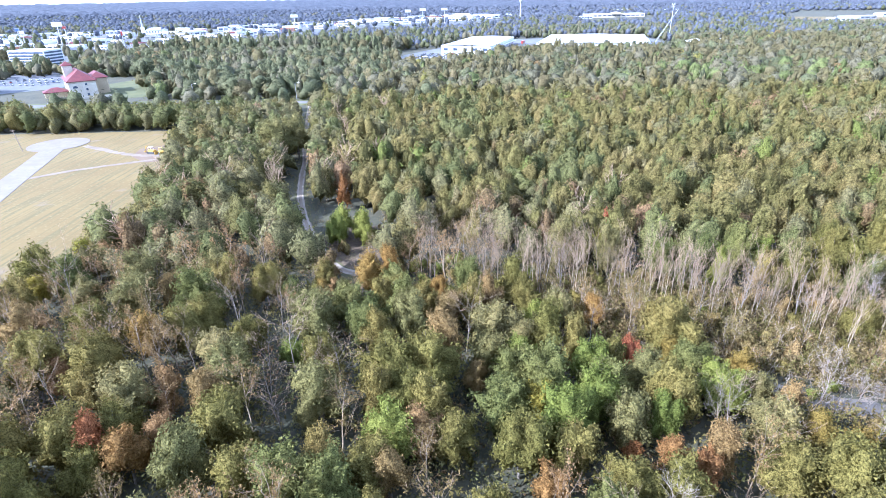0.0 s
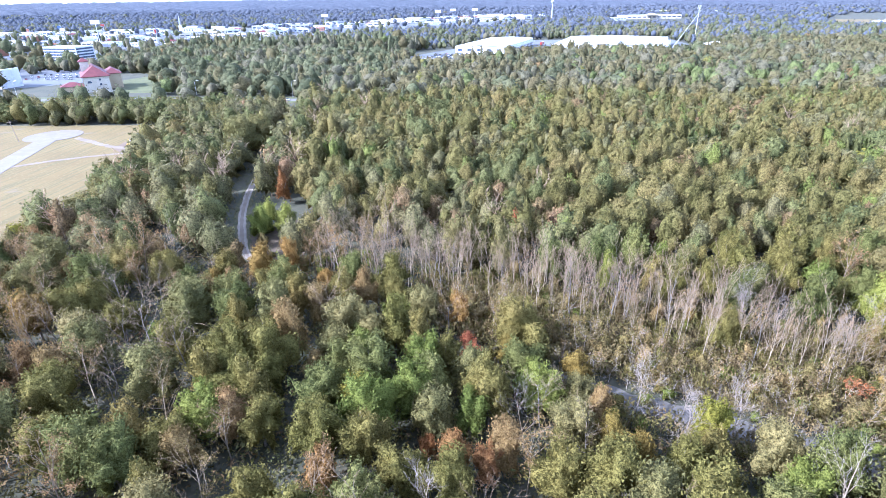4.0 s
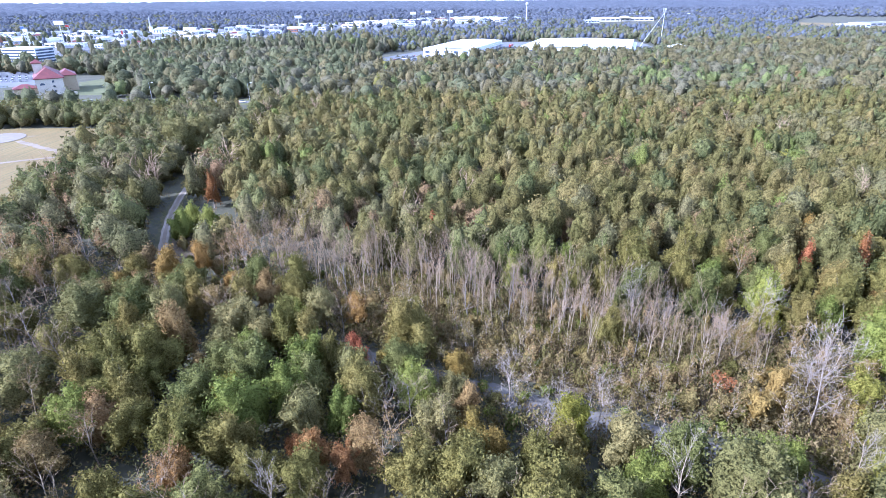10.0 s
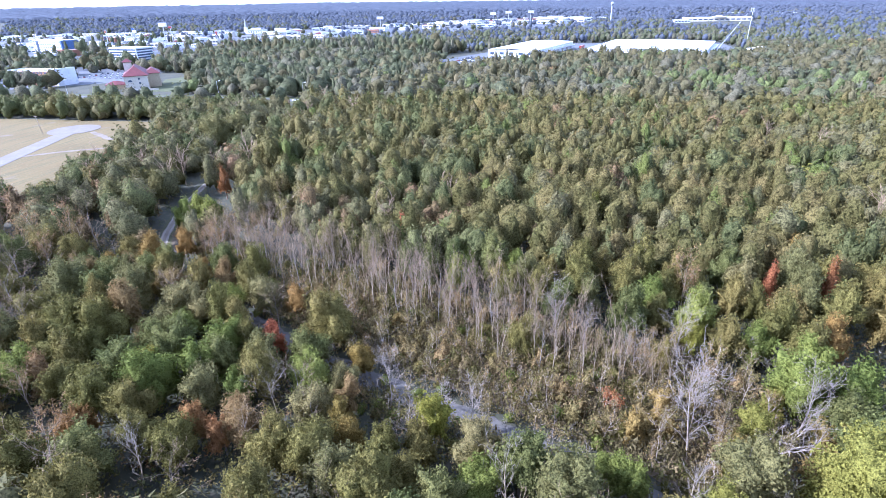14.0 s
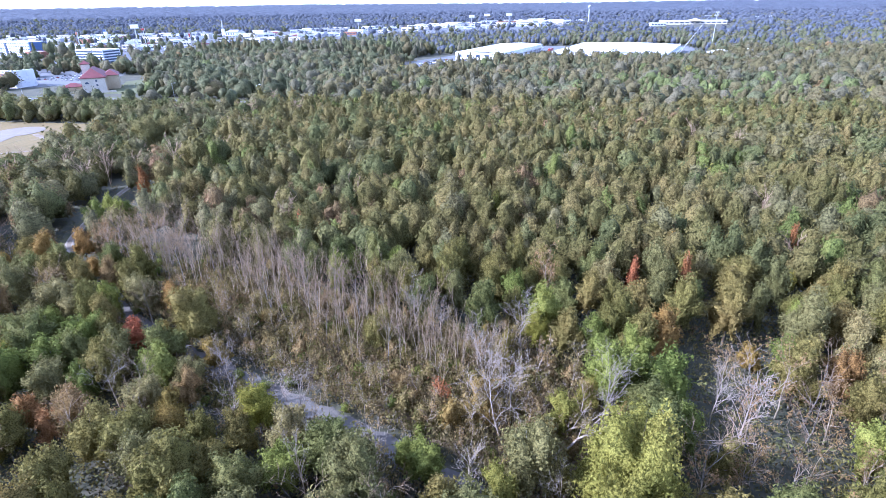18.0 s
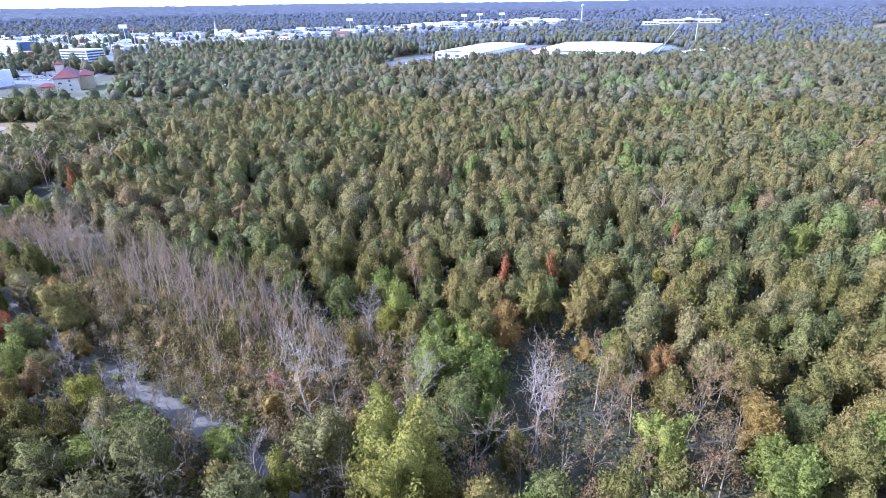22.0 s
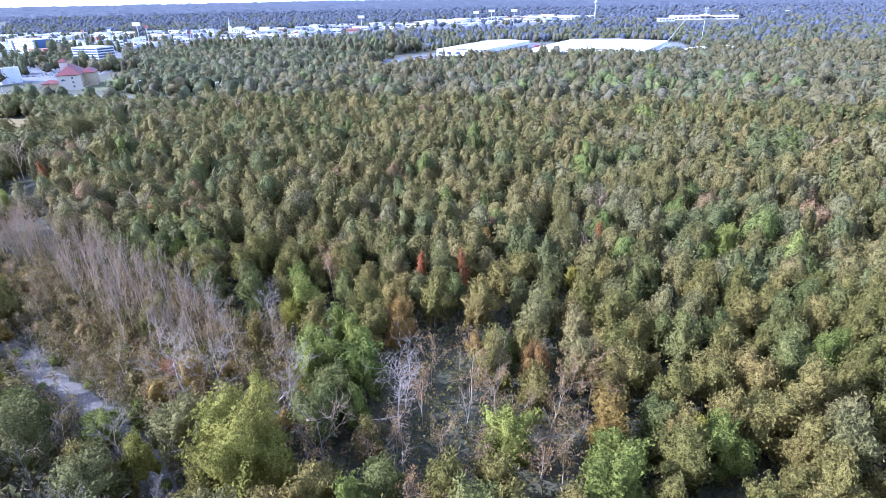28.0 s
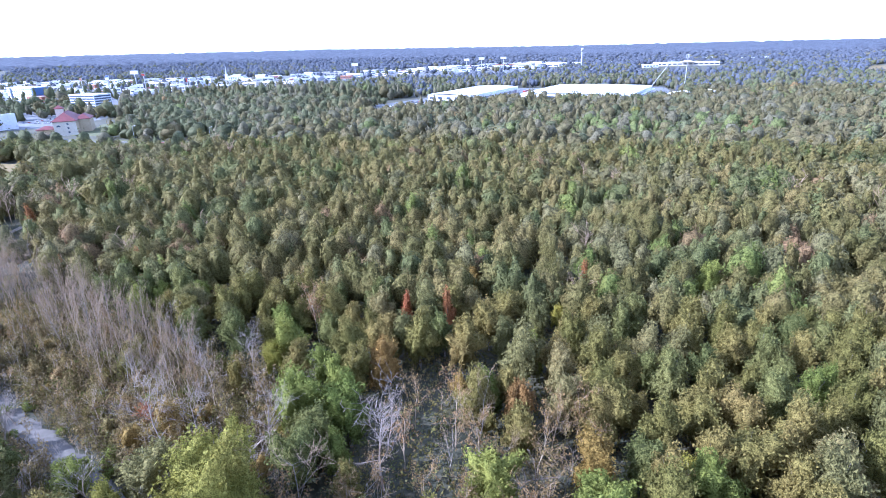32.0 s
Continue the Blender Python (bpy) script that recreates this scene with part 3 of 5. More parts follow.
leafy_kind("cone_green", "bright", "column", 4.0, 10.0, 0.2, 30, 1900, 0.25, "young bright green tree in the clearing", count=2)
leafy_kind("bush_olive", "olive", "oak", 1.5, 2.6, 0.0, 9, 230, 0.2, "low olive-green bush under the dead trees", "bush", 3, 2)
leafy_kind("bush_bright", "bright", "oak", 1.4, 2.2, 0.0, 9, 230, 0.2, "low fresh green bush near the stream", "bush", 2, 2)
leafy_kind("bush_tan", "brush", "oak", 1.5, 4.2, 0.0, 12, 320, 0.2, "loose tan and olive thicket in the brush", "bush", 3, 2)
leafy_kind("bush_amber", "amber", "oak", 1.9, 6.0, 0.4, 16, 460, 0.2, "small amber-leaved tree in the brush", "tree", 2, 3)
bare_kind("shrub_tan", 5.6, 0.075, (8, 4, 1), TAN_TWIGS, TAN_TWIGS, "tan twiggy shrub with a few faded leaves", count=4, leaves="brush", spread_=0.9, up=0.2)
bare_kind("shrub_red", 4.2, 0.06, (8, 4, 1), TAN_TWIGS, PINK_TWIGS, "small shrub with pinkish-red autumn leaves", count=2, leaves="red")
bare_kind("bare_white", 9.5, 0.18, (14, 7, 3), WHITE_WOOD, WHITE_WOOD, "dead tree with a dense mass of bleached twigs", count=2, least=0.02, spread_=1.5, up=0.12)
bare_kind("shrub_grey", 4.2, 0.07, (7, 4, 1), GREY_TWIGS, GREY_TWIGS, "leafless grey shrub by the stream bed", spread_=1.2)
bare_kind("bare_pink", 11.5, 0.16, (10, 5, 2), BARK, PINK_TWIGS, "leafless tree with fine reddish-brown twigs")
bare_kind("bare_russet", 11.0, 0.17, (9, 4, 2), PALE_BARK, PINK_TWIGS, "nearly bare tree with faded russet leaves", leaves="russet")
bare_kind("bare_grey", 11.5, 0.18, (11, 6, 2), PALE_BARK, GREY_TWIGS, "leafless grey tree with dense pale twigs")
bare_kind("stem_pale", 11.5, 0.125, (8, 4, 2), PALE_BARK, PINK_TWIGS, "dead slender tree with a pale bare trunk", count=6, up=0.4, spread_=0.6, bend=0.2)
bare_kind("dead_white", 13.0, 0.2, (12, 7, 3), WHITE_WOOD, WHITE_WOOD, "large bleached white dead tree with bare limbs", count=3, least=0.018, bend=0.4, spread_=1.0)


def plant(key, x, y, size=1.0, rnd=random, label=""):
    """One tree: an empty at its foot with trunk and crown."""
    made, told, category, _, _ = KINDS[key]
    trunk, crown = made[rnd.randrange(len(made))]
    name = {"stem": "dead_tree", "dead": "dead_tree", "oak": "oak_tree", "autumn": "autumn_tree", "bare": "bare_tree", "bush": "bush", "shrub": "bare_shrub", "cone": "young_tree"}.get(key.split("_")[0], "tree")
    root = tagged(new(name), label or told, category, "trees of the " + key.replace("_", " ") + " kind")
    root.matrix_world = pose(x, y, height(x, y), rnd.uniform(-3, 3), rnd.uniform(-3, 3), rnd.uniform(0, 360)) @ Matrix.Diagonal((size * rnd.uniform(0.88, 1.12), size * rnd.uniform(0.88, 1.12), size * rnd.uniform(0.9, 1.1), 1))
    for me in (trunk, crown):
        ob = new(me.name.split(".")[0], me)
        ob.parent = root
        if me is crown:
            ob["kind"] = "stuff"
    return root


# ---- trees that stand out, by kind: plan position and size ----
MARKED = {
    "autumn_red": [(33, 76, 0.78), (27, 57, 0.5), (-48, 58, 0.9)],
    "autumn_lime": [(67, 58.5, 1), (15, 65, 0.9), (-88, 125, 0.8), (-87, 106, 0.8), (166, 118, 0.6), (184, 69, 0.8)],
    "column_bright": [(33, 62, 0.8), (131, 73, 1.15), (204, 138, 1.05), (18, 87, 0.85), (45, 54, 0.5), (121, 87, 0.9), (63, 107, 0.8), (76, 113, 0.9), (65, 113, 0.8), (153, 84, 0.9)],
    "autumn_orange": [(31, 54, 0.85), (14, 49, 0.9), (35.7, 53, 0.75), (159, 80, 1), (-43, 57, 0.9)],
    "autumn_gold": [(53, 57, 0.85), (56, 54, 0.8), (30.5, 91, 0.8), (132.6, 88, 1.05), (171, 67, 1.1), (51, 74, 0.8), (-11, 114, 0.8), (0, 104, 0.7), (40, 76, 0.8), (-15, 106, 1.1), (155, 132, 0.8), (148, 87, 0.65), (144, 132, 0.8)],
    "dead_white": [(105, 63.5, 1.1), (72, 61.5, 0.75), (119, 65.5, 1), (108, 84, 0.8), (58, 66, 0.7), (63, 59, 0.6), (86, 91, 0.8), (92, 88, 0.6), (122, 79, 0.55), (138, 72, 0.7)],
    "oak_bright": [(18, 60, 0.95), (24, 66, 0.95), (75, 50, 0.8), (156, 62, 0.9), (171, 54, 1), (-26, 82, 0.6), (13, 76, 0.8), (25, 73, 0.9), (92, 56, 0.55), (95, 53, 0.6), (122, 73, 1), (187, 66, 0.9), (172, 62, 0.9)],
    "bare_white": [(139.5, 64, 1.35), (106, 68, 1.05), (67, 68, 0.7), (118, 88, 0.7), (87, 51, 0.7), (99, 82, 0.85)],
    "shrub_red": [(92.7, 70.5, 1.3)],
    "willow_big": [(122, 51.5, 1.22)],
    "oak_olive": [(79, 85, 0.75), (-2, 74, 1.1), (-8, 72, 1), (-31, 61, 1), (-26, 53, 0.9), (-52, 59, 1), (2, 59, 0.8), (18, 56, 0.85), (51, 50, 0.9), (31, 49, 0.8), (24, 50, 0.8), (45, 51, 0.8), (64, 49, 0.7), (11, 56, 0.9), (195, 81, 1), (188, 81, 1)],
    "oak_dark": [(-14, 49, 0.95), (-18, 95, 0.9), (-20, 51, 1), (10, 65, 0.9), (12, 72, 0.9), (26, 68, 0.8), (70, 46, 0.8), (127, 68, 0.9), (179, 70, 0.8)],
    "bare_russet": [(-4, 124, 0.9), (5, 121, 0.95), (2, 117, 0.85), (-7, 116, 0.8), (9, 122, 0.9), (154, 70, 0.9), (165, 76, 0.9), (-51, 79, 1.05), (-46, 76, 1), (-2, 56, 0.9), (-42, 67, 0.8), (100, 78, 0.8), (2, 111, 1.1), (9, 113, 1), (-33, 181, 1), (65, 95, 0.7), (137, 56, 0.8), (147, 60, 0.8), (141, 79, 0.8), (153, 59, 0.8), (140, 60, 0.7), (169, 78, 0.9), (162, 58, 0.8)],
    "autumn_willow": [(105, 49, 0.9), (110, 58, 0.9), (114, 66, 0.8), (119, 72, 0.7)],
    "oak_grey": [(-52, 139, 1.15), (-63, 218, 1.7), (-57, 226, 1.4), (-48, 68, 1), (-5, 87, 1), (-26, 95, 0.8), (-50, 111, 1), (50, 67, 0.6), (56, 47, 0.8), (14, 82, 0.8), (27, 61, 0.8)],
    "cone_red": [(-29, 164, 1.15), (131, 112, 0.95), (142, 109, 1.15), (44, 130, 0.85), (23, 125, 0.75), (173, 134, 1)],
    "cone_green": [(-27, 137, 1.05), (-20, 138, 0.85), (-27, 143, 0.9), (-22, 145, 0.75)],
    "autumn_russet": [(-63, 75, 0.9), (6, 73, 0.7), (-40, 60, 0.75), (52, 63, 0.75), (11, 97, 0.9), (-81, 123, 0.7)],
    "bare_pink": [(-1, 130, 0.9), (7, 117, 1), (15, 121, 1), (-2, 119, 0.8), (11, 127, 1), (-57, 79, 1), (-42, 78, 1), (-38, 90, 1), (-29, 76, 0.9), (-15, 72, 1.1), (13, 114, 1), (18, 110, 0.9), (29, 86, 0.8)],
    "column_olive": [(61, 53, 0.8)],
    "bare_grey": [(41, 60, 0.7), (27, 45, 0.8), (79, 48, 0.9)],
    "bush_amber": [(124, 66, 1.6), (121, 59, 1.5), (104, 83, 1.3), (101, 67, 1.6), (97, 65, 1.4)],
}
TAKEN = {}


def take(x, y, r):
    TAKEN.setdefault((int(x // 8), int(y // 8)), []).append((x, y, r))


def free(x, y, r):
    i, j = int(x // 8), int(y // 8)
    for a in (i - 1, i, i + 1):
        for b in (j - 1, j, j + 1):
            for u, v, s in TAKEN.get((a, b), ()):
                if (x - u) ** 2 + (y - v) ** 2 < (0.57 * (r + s)) ** 2:
                    return False
    return True


for key, spots in MARKED.items():
    for x, y, size in spots:
        plant(key, x, y, size, random)
        take(x, y, KINDS[key][3] * size)

BANK = smooth_line([(-2, 118), (10, 112), (25, 108), (42, 105), (58, 97), (72, 90), (86, 84), (98, 78)])
OPEN_SPOTS = [(-33, 157, 4.5), (-31, 160, 4), (-36, 163, 4), (-25, 155, 4.5), (-22, 159, 4), (-19, 151, 3), (-2, 86, 4), (-16, 84, 4), (141, 91, 6.5), (151, 87, 5.5), (143, 75, 4), (178, 104, 6), (-70, 62, 4), (-60, 108, 4), (-55, 132, 4), (138, 82, 4)]


def bank_side(x, y):
    """How far a place lies from the strip of dead stems."""
    return near_line(BANK, x, y)


LANE = [(-150, 672), (-90, 640), (-60, 640), (-20, 690), (22, 790), (0, 800), (-40, 722), (-72, 680), (-150, 700)]


def open_ground(x, y):
    """Whether a place is kept clear of trees."""
    if inside(FIELD, x, y) or inside(CLEARING, x, y):
        return True
    if -95 < x < 20 and 110 < y < 370:
        away, at = min(((p.x - x) ** 2 + (p.y - y) ** 2, p) for p in TRAIL_LINE)
        if away ** 0.5 < (5.5 if y > 200 else 7.0 if x < at.x and y > 122 else 5.0):
            return True
    if 0 < x < 125 and y < 105 and near_line(STREAM_LINE, x, y) < (6.8 if 44 < x < 98 else 3.0):
        return True
    if near_line(HIGHWAY_LINE, x, y) < 13 and (x < -70 or near_line(HIGHWAY_LINE, x, y) < 7):
        return True
    if -340 < x < -200 and 385 < y < 520 and not (x > -232 and y > 440):
        return True
    if x < -60 and 336 < y < 400 and (x < -195 or y < 362):
        return True
    if inside(LANE, x, y):
        return True
    return False


def glade(x, y):
    """Small gaps in the canopy that show the shaded undergrowth."""
    return any((x - u) ** 2 + (y - v) ** 2 < r * r for u, v, r in OPEN_SPOTS)


def kind_at(x, y, rnd):
    """The mix of trees in each part of the woods."""
    q, patch = rnd.random(), noise.noise((x / 38, y / 38, 3.0))
    if y > 282 and x < -105 and y < 345:
        table = (("oak_dark", 0.6), ("oak_grey", 0.3), ("oak_olive", 0.1))
    elif x < -14 and y < 118:
        table = (("oak_grey", 0.18), ("oak_dark", 0.03), ("oak_olive", 0.2), ("bare_russet", 0.28), ("bare_pink", 0.15), ("autumn_russet", 0.12), ("autumn_gold", 0.04))
    elif x < -14 - max(0, y - 120) * 0.2 and y < 345:
        table = (("oak_grey", 0.3), ("oak_dark", 0.24), ("column_grey", 0.06), ("bare_russet", 0.15), ("oak_olive", 0.13), ("bare_pink", 0.08), ("autumn_russet", 0.04))
    elif y < 92 and x < 62:
        table = (("oak_olive", 0.25), ("oak_dark", 0.08), ("column_olive", 0.17), ("oak_grey", 0.2), ("bare_russet", 0.1), ("bare_pink", 0.1), ("oak_bright", 0.05), ("autumn_russet", 0.05))
    elif y < 70 and x < 125:
        table = (("oak_grey", 0.25), ("oak_dark", 0.2), ("bare_grey", 0.2), ("bare_pink", 0.1), ("column_olive", 0.15), ("oak_olive", 0.1))
    elif y < 92 and x < 118:
        table = (("bare_pink", 0.3), ("bare_russet", 0.28), ("column_olive", 0.12), ("autumn_lime", 0.08), ("bare_grey", 0.1), ("autumn_gold", 0.05), ("oak_grey", 0.07))
    elif ((x - 156) / 19) ** 2 + ((y - 65) / 15) ** 2 < 1:
        table = (("bare_russet", 0.46), ("bare_pink", 0.22), ("autumn_russet", 0.08), ("oak_bright", 0.08), ("column_olive", 0.1), ("autumn_gold", 0.06))
    elif y < 72 and x < 176:
        table = (("oak_dark", 0.22), ("column_olive", 0.2), ("bare_russet", 0.2), ("bare_pink", 0.12), ("column_bright", 0.1), ("oak_olive", 0.16))
    elif ((x - 240) / 75) ** 2 + ((y - 410) / 42) ** 2 < 1:
        table = (("column_bright", 0.6), ("column_olive", 0.2), ("column_dark", 0.12), ("oak_grey", 0.08))
    elif patch > 0.28:
        table = (("column_dark", 0.4), ("oak_dark", 0.2), ("column_bright", 0.12), ("column_olive", 0.2), ("column_grey", 0.08))
    elif patch < -0.32:
        table = (("column_grey", 0.36), ("column_olive", 0.38), ("bare_russet", 0.1), ("oak_grey", 0.16))
    else:
        table = (("column_olive", 0.6), ("column_dark", 0.15), ("column_grey", 0.14), ("oak_olive", 0.05), ("column_bright", 0.03), ("bare_russet", 0.03))
    for key, share in table:
        q -= share
        if q < 0:
            return key
    return table[0][0]


def spots(x0, x1, y0, y1, step, rnd):
    """Jittered places in a plan rectangle, within the wedge of land in front of the flight line."""
    y = y0
    while y < y1:
        x = x0 + rnd.uniform(0, step)
        while x < x1:
            u, v = x + rnd.uniform(-0.7, 0.7) * step, y + rnd.uniform(-0.7, 0.7) * step
            if -1.02 * v - 16 < u < 178 + 0.72 * v:
                yield u, v
            x += step
        y += step * 0.92


rnd = random.Random(5)
NEAR = 118.0
near_counts = {}
# slender dead stems in their strip
for u, v in spots(-4, 104, 72, 120, 3.1, rnd):
    if bank_side(u, v) < 7.0 and not open_ground(u, v) and free(u, v, 1.0):
        plant("bare_pink" if rnd.random() < (0.3 if u < 30 else 0.1) else "stem_pale", u, v, rnd.uniform(0.7, 1.08), rnd)
        take(u, v, 1.0)
for u, v in spots(-150, 300, 34, NEAR, 5.1, rnd):
    if open_ground(u, v) or glade(u, v) or bank_side(u, v) < 8.5 or inside(BRUSH, u, v):
        continue
    key = kind_at(u, v, rnd)
    size = rnd.uniform(0.78, 1.12) * (1 + 0.2 * noise.noise((u / 17, v / 17, 8.0)))
    if -36 < u < -10 and 98 < v < 124:
        size *= 0.68
    r = KINDS[key][3] * size
    if near_counts.get(key, 0) >= 290 or not free(u, v, r * 0.9):
        continue
    near_counts[key] = near_counts.get(key, 0) + 1
    plant(key, u, v, size, rnd)
    take(u, v, r)

def leaning_tree(x, y, turn, reach, seed):
    """A dead tree that has sunk over, with thick pale limbs arching up from it."""
    root = tagged(new("leaning_dead_tree"), "dead tree sunk over with thick pale arching limbs", "dead tree", "leaning dead trees in the brush")
    root.matrix_world = pose(x, y, 0, 0, 0, turn)
    rng, limbs = np.random.default_rng(seed), []
    trunk, p = [], np.array((0.0, 0.0, -0.3))
    for k in range(7):
        f = k / 6
        q = p + np.array((reach / 7, rng.uniform(-0.25, 0.25), 1.5 * math.cos(f * 2.1)))
        trunk.append((p, q, 0.26 * (1 - 0.6 * f), 0.26 * (1 - 0.6 * min(1, f + 1 / 6))))
        p = q
        if k > 1:
            out = [[], [], []]
            way = np.array((0.5, rng.choice((-1, 1)) * rng.uniform(0.5, 1.2), rng.uniform(0.5, 1.2)))
            grow(rng, p, way / np.linalg.norm(way), reach * rng.uniform(0.3, 0.55), 0.13, 0, out, 0.35, (5, 4), 0.0, 1.0)
            limbs.append(sum(out, []))
    for name, rows in (("trunk", trunk), *(("limb", rows) for rows in limbs)):
        ob = new(name, mesh_of(name, *prisms(rows), WHITE_WOOD))
        ob.parent = root


leaning_tree(112, 66, -20, 9.0, 3)
leaning_tree(113, 61, 15, 8.0, 4)
leaning_tree(119, 60, -60, 7.0, 6)
leaning_tree(158, 62, 40, 7.0, 9)
leaning_tree(60, 44, 170, 7.0, 12)

# twiggy brush between the stream and the tall woods
for u, v in spots(-12, 128, 46, 124, 2.7, rnd):
    beside, brush = near_line(STREAM_LINE, u, v), inside(BRUSH, u, v)
    if not (brush or bank_side(u, v) < 9 or (beside < 8.5 and u > 10)) or inside(CLEARING, u, v) or near_line(TRAIL_LINE, u, v) < 3 or not free(u, v, 0.4):
        continue
    if beside < 1.8 and rnd.random() < 0.6:
        continue
    q = rnd.random()
    if beside < 6:
        key = "shrub_grey" if q < 0.6 else "shrub_tan" if q < 0.75 else "bush_olive" if q < 0.9 else "bush_bright"
    elif brush and bank_side(u, v) > 5:
        key = "shrub_tan" if q < 0.4 else "bush_tan" if q < 0.66 else "bush_olive" if q < 0.82 else "bush_amber" if q < 0.87 else "shrub_grey" if q < 0.93 else "bush_bright"
    else:
        key = "bush_olive" if q < 0.5 else "bush_tan" if q < 0.62 else "bush_bright" if q < 0.92 else "shrub_tan"
    plant(key, u, v, rnd.uniform(0.6, 1.2) * (0.8 if beside < 5 else 1), rnd)
for u, v in spots(-34, -6, 114, 150, 3.4, rnd):
    if inside(CLEARING, u, v) and near_line(TRAIL_LINE, u, v) > 3.4 and rnd.random() < 0.6 and free(u, v, 0.5):
        plant(("shrub_tan", "bush_tan", "bush_olive", "shrub_tan")[rnd.randrange(4)], u, v, rnd.uniform(0.45, 0.9), rnd)

# ---- the woods beyond, joined by colour ----
def stuff_kind(shape, r, top, base, lobes, n, size, count, seed, level):
    out = []
    for k in range(count):
        rng = np.random.default_rng(seed + k)
        form = {"oak": oak_lobes, "column": column_lobes, "cone": cone_lobes}[shape](rng, r, top, base, lobes)
        out.append(leaf_cloud(rng, form, n, size, level, 2.2 if shape == "column" else 1.4, 0.1, 0.3))
    return out


FINE = {"column": stuff_kind("column", 4.2, 13.4, 1.5, 26, 400, 0.42, 6, 500, 2), "oak": stuff_kind("oak", 5.0, 13.0, 2.0, 26, 460, 0.44, 6, 600, 2)}
MID = {"column": stuff_kind("column", 4.4, 13.4, 1.0, 14, 110, 0.74, 8, 100, 2), "oak": stuff_kind("oak", 5.3, 12.8, 1.5, 14, 125, 0.78, 8, 200, 2)}
FAR = {"column": stuff_kind("column", 4.8, 14.0, 0.0, 9, 30, 1.1, 8, 300, 2), "oak": stuff_kind("oak", 5.8, 13.2, 0.0, 9, 34, 1.15, 8, 400, 2)}
TINY = stuff_kind("oak", 5.8, 13.5, 0.0, 6, 9, 1.6, 8, 800, 1)
LOW = stuff_kind("oak", 1.7, 2.4, -0.4, 7, 32, 0.3, 5, 700, 0)
THICK = stuff_kind("oak", 1.7, 2.6, -0.4, 8, 64, 0.3, 5, 720, 0)
BARE_MID = []
for k in range(4):
    out = bare_tree(70 + k, 11.5, 0.16, (10, 4))
    BARE_MID.append(prisms([(a, b, max(r0, 0.06), max(r1, 0.05)) for a, b, r0, r1 in out[0] + out[1] + out[2]]))
BATCH = {}


def add_stuff(group, template, x, y, size, rnd, tall=0):
    verts, faces = template
    a = rnd.uniform(0, math.tau)
    c, s = math.cos(a) * size, math.sin(a) * size
    turn = np.array([[c, -s, 0], [s, c, 0], [0, 0, (tall or size) * rnd.uniform(0.85, 1.12)]])
    BATCH.setdefault(group, []).append((verts @ turn.T + (x, y, height(x, y)), faces))


def color_of(key):
    return {"bare_pink": "bare_pink", "bare_grey": "bare_grey", "bare_russet": "russet", "stem_pale": "bare_grey"}.get(key, key.split("_")[-1])


def wild(rnd, key):
    q = rnd.random()
    return key if q > 0.024 else "autumn_russet" if q > 0.014 else "bare_pink" if q > 0.006 else "autumn_lime" if q > 0.003 else "autumn_orange"


for u, v in spots(-380, 470, NEAR, 335, 5.6, rnd):
    if open_ground(u, v) or glade(u, v) or bank_side(u, v) < 6.5 or not free(u, v, 2.6):
        continue
    if noise.noise((u / 13, v / 13, 21.0)) > 0.5 - 0.1 * rnd.random() and v > 150:
        continue
    key = wild(rnd, kind_at(u, v, rnd))
    shape = "oak" if key.startswith(("oak", "autumn")) or (v > 185 and rnd.random() < 0.15) else "column"
    size = rnd.uniform(0.76, 1.12) * (1 + 0.2 * noise.noise((u / 17, v / 17, 8.0))) * (0.8 if key.startswith("autumn") else 1) * (0.9 if v > 284 and u < -70 else 1) * (0.72 if v > 308 and u < -60 else 1)
    if color_of(key).startswith("bare"):
        add_stuff(color_of(key), BARE_MID[rnd.randrange(4)], u, v, size, rnd)
    else:
        if v >= 185 and color_of(key) in ("russet", "red", "orange") and rnd.random() < 0.65:
            key = "column_olive"
        add_stuff(color_of(key), (FINE if v < 185 else MID)[shape][rnd.randrange(6)], u, v, size, rnd)
# the same woods go on beneath the flight line
for k in range(900):
    u, v = rnd.uniform(-75, 235), rnd.uniform(-48, 34)
    if free(u, v, 2.7):
        take(u, v, 2.7)
        add_stuff(("olive", "dark", "grey", "olive")[rnd.randrange(4)], MID["oak"][rnd.randrange(6)], u, v, rnd.uniform(0.7, 1.1), rnd)
TOWN_EDGE = [(-372, 400), (-300, 455), (-310, 520), (-385, 640), (-345, 715), (-305, 780), (-272, 895), (-190, 1100), (-72, 1160), (105, 1285), (190, 1500), (225, 1900), (150, 2200), (-200, 1830), (-420, 1530), (-690, 1310), (-1100, 1200), (-1800, 1150), (-1800, 380)]
MALL_LOT = [(340, 1290), (510, 1290), (660, 1735), (420, 1735)]
FAR_FIELD = [(729, 1185), (807, 1030), (1000, 1040), (1380, 1500), (1378, 1753), (1183, 1850), (900, 1500)]
slab("town_ground", TOWN_EDGE, -0.3, 0.06, ASPHALT_PALE, "pale paved lots and streets of the town", "pavement")
YARD = [(-45, 650), (-28, 540), (5, 515), (40, 590), (130, 640), (250, 640), (320, 680), (330, 900), (60, 900), (10, 760)]
slab("warehouse_yard", YARD, -0.3, 0.07, ASPHALT_PALE, "paved yard and car park round the warehouses", "pavement")
slab("far_field", FAR_FIELD, -0.3, 0.1, MEADOW, "dry tan field far beyond the woods", "field")
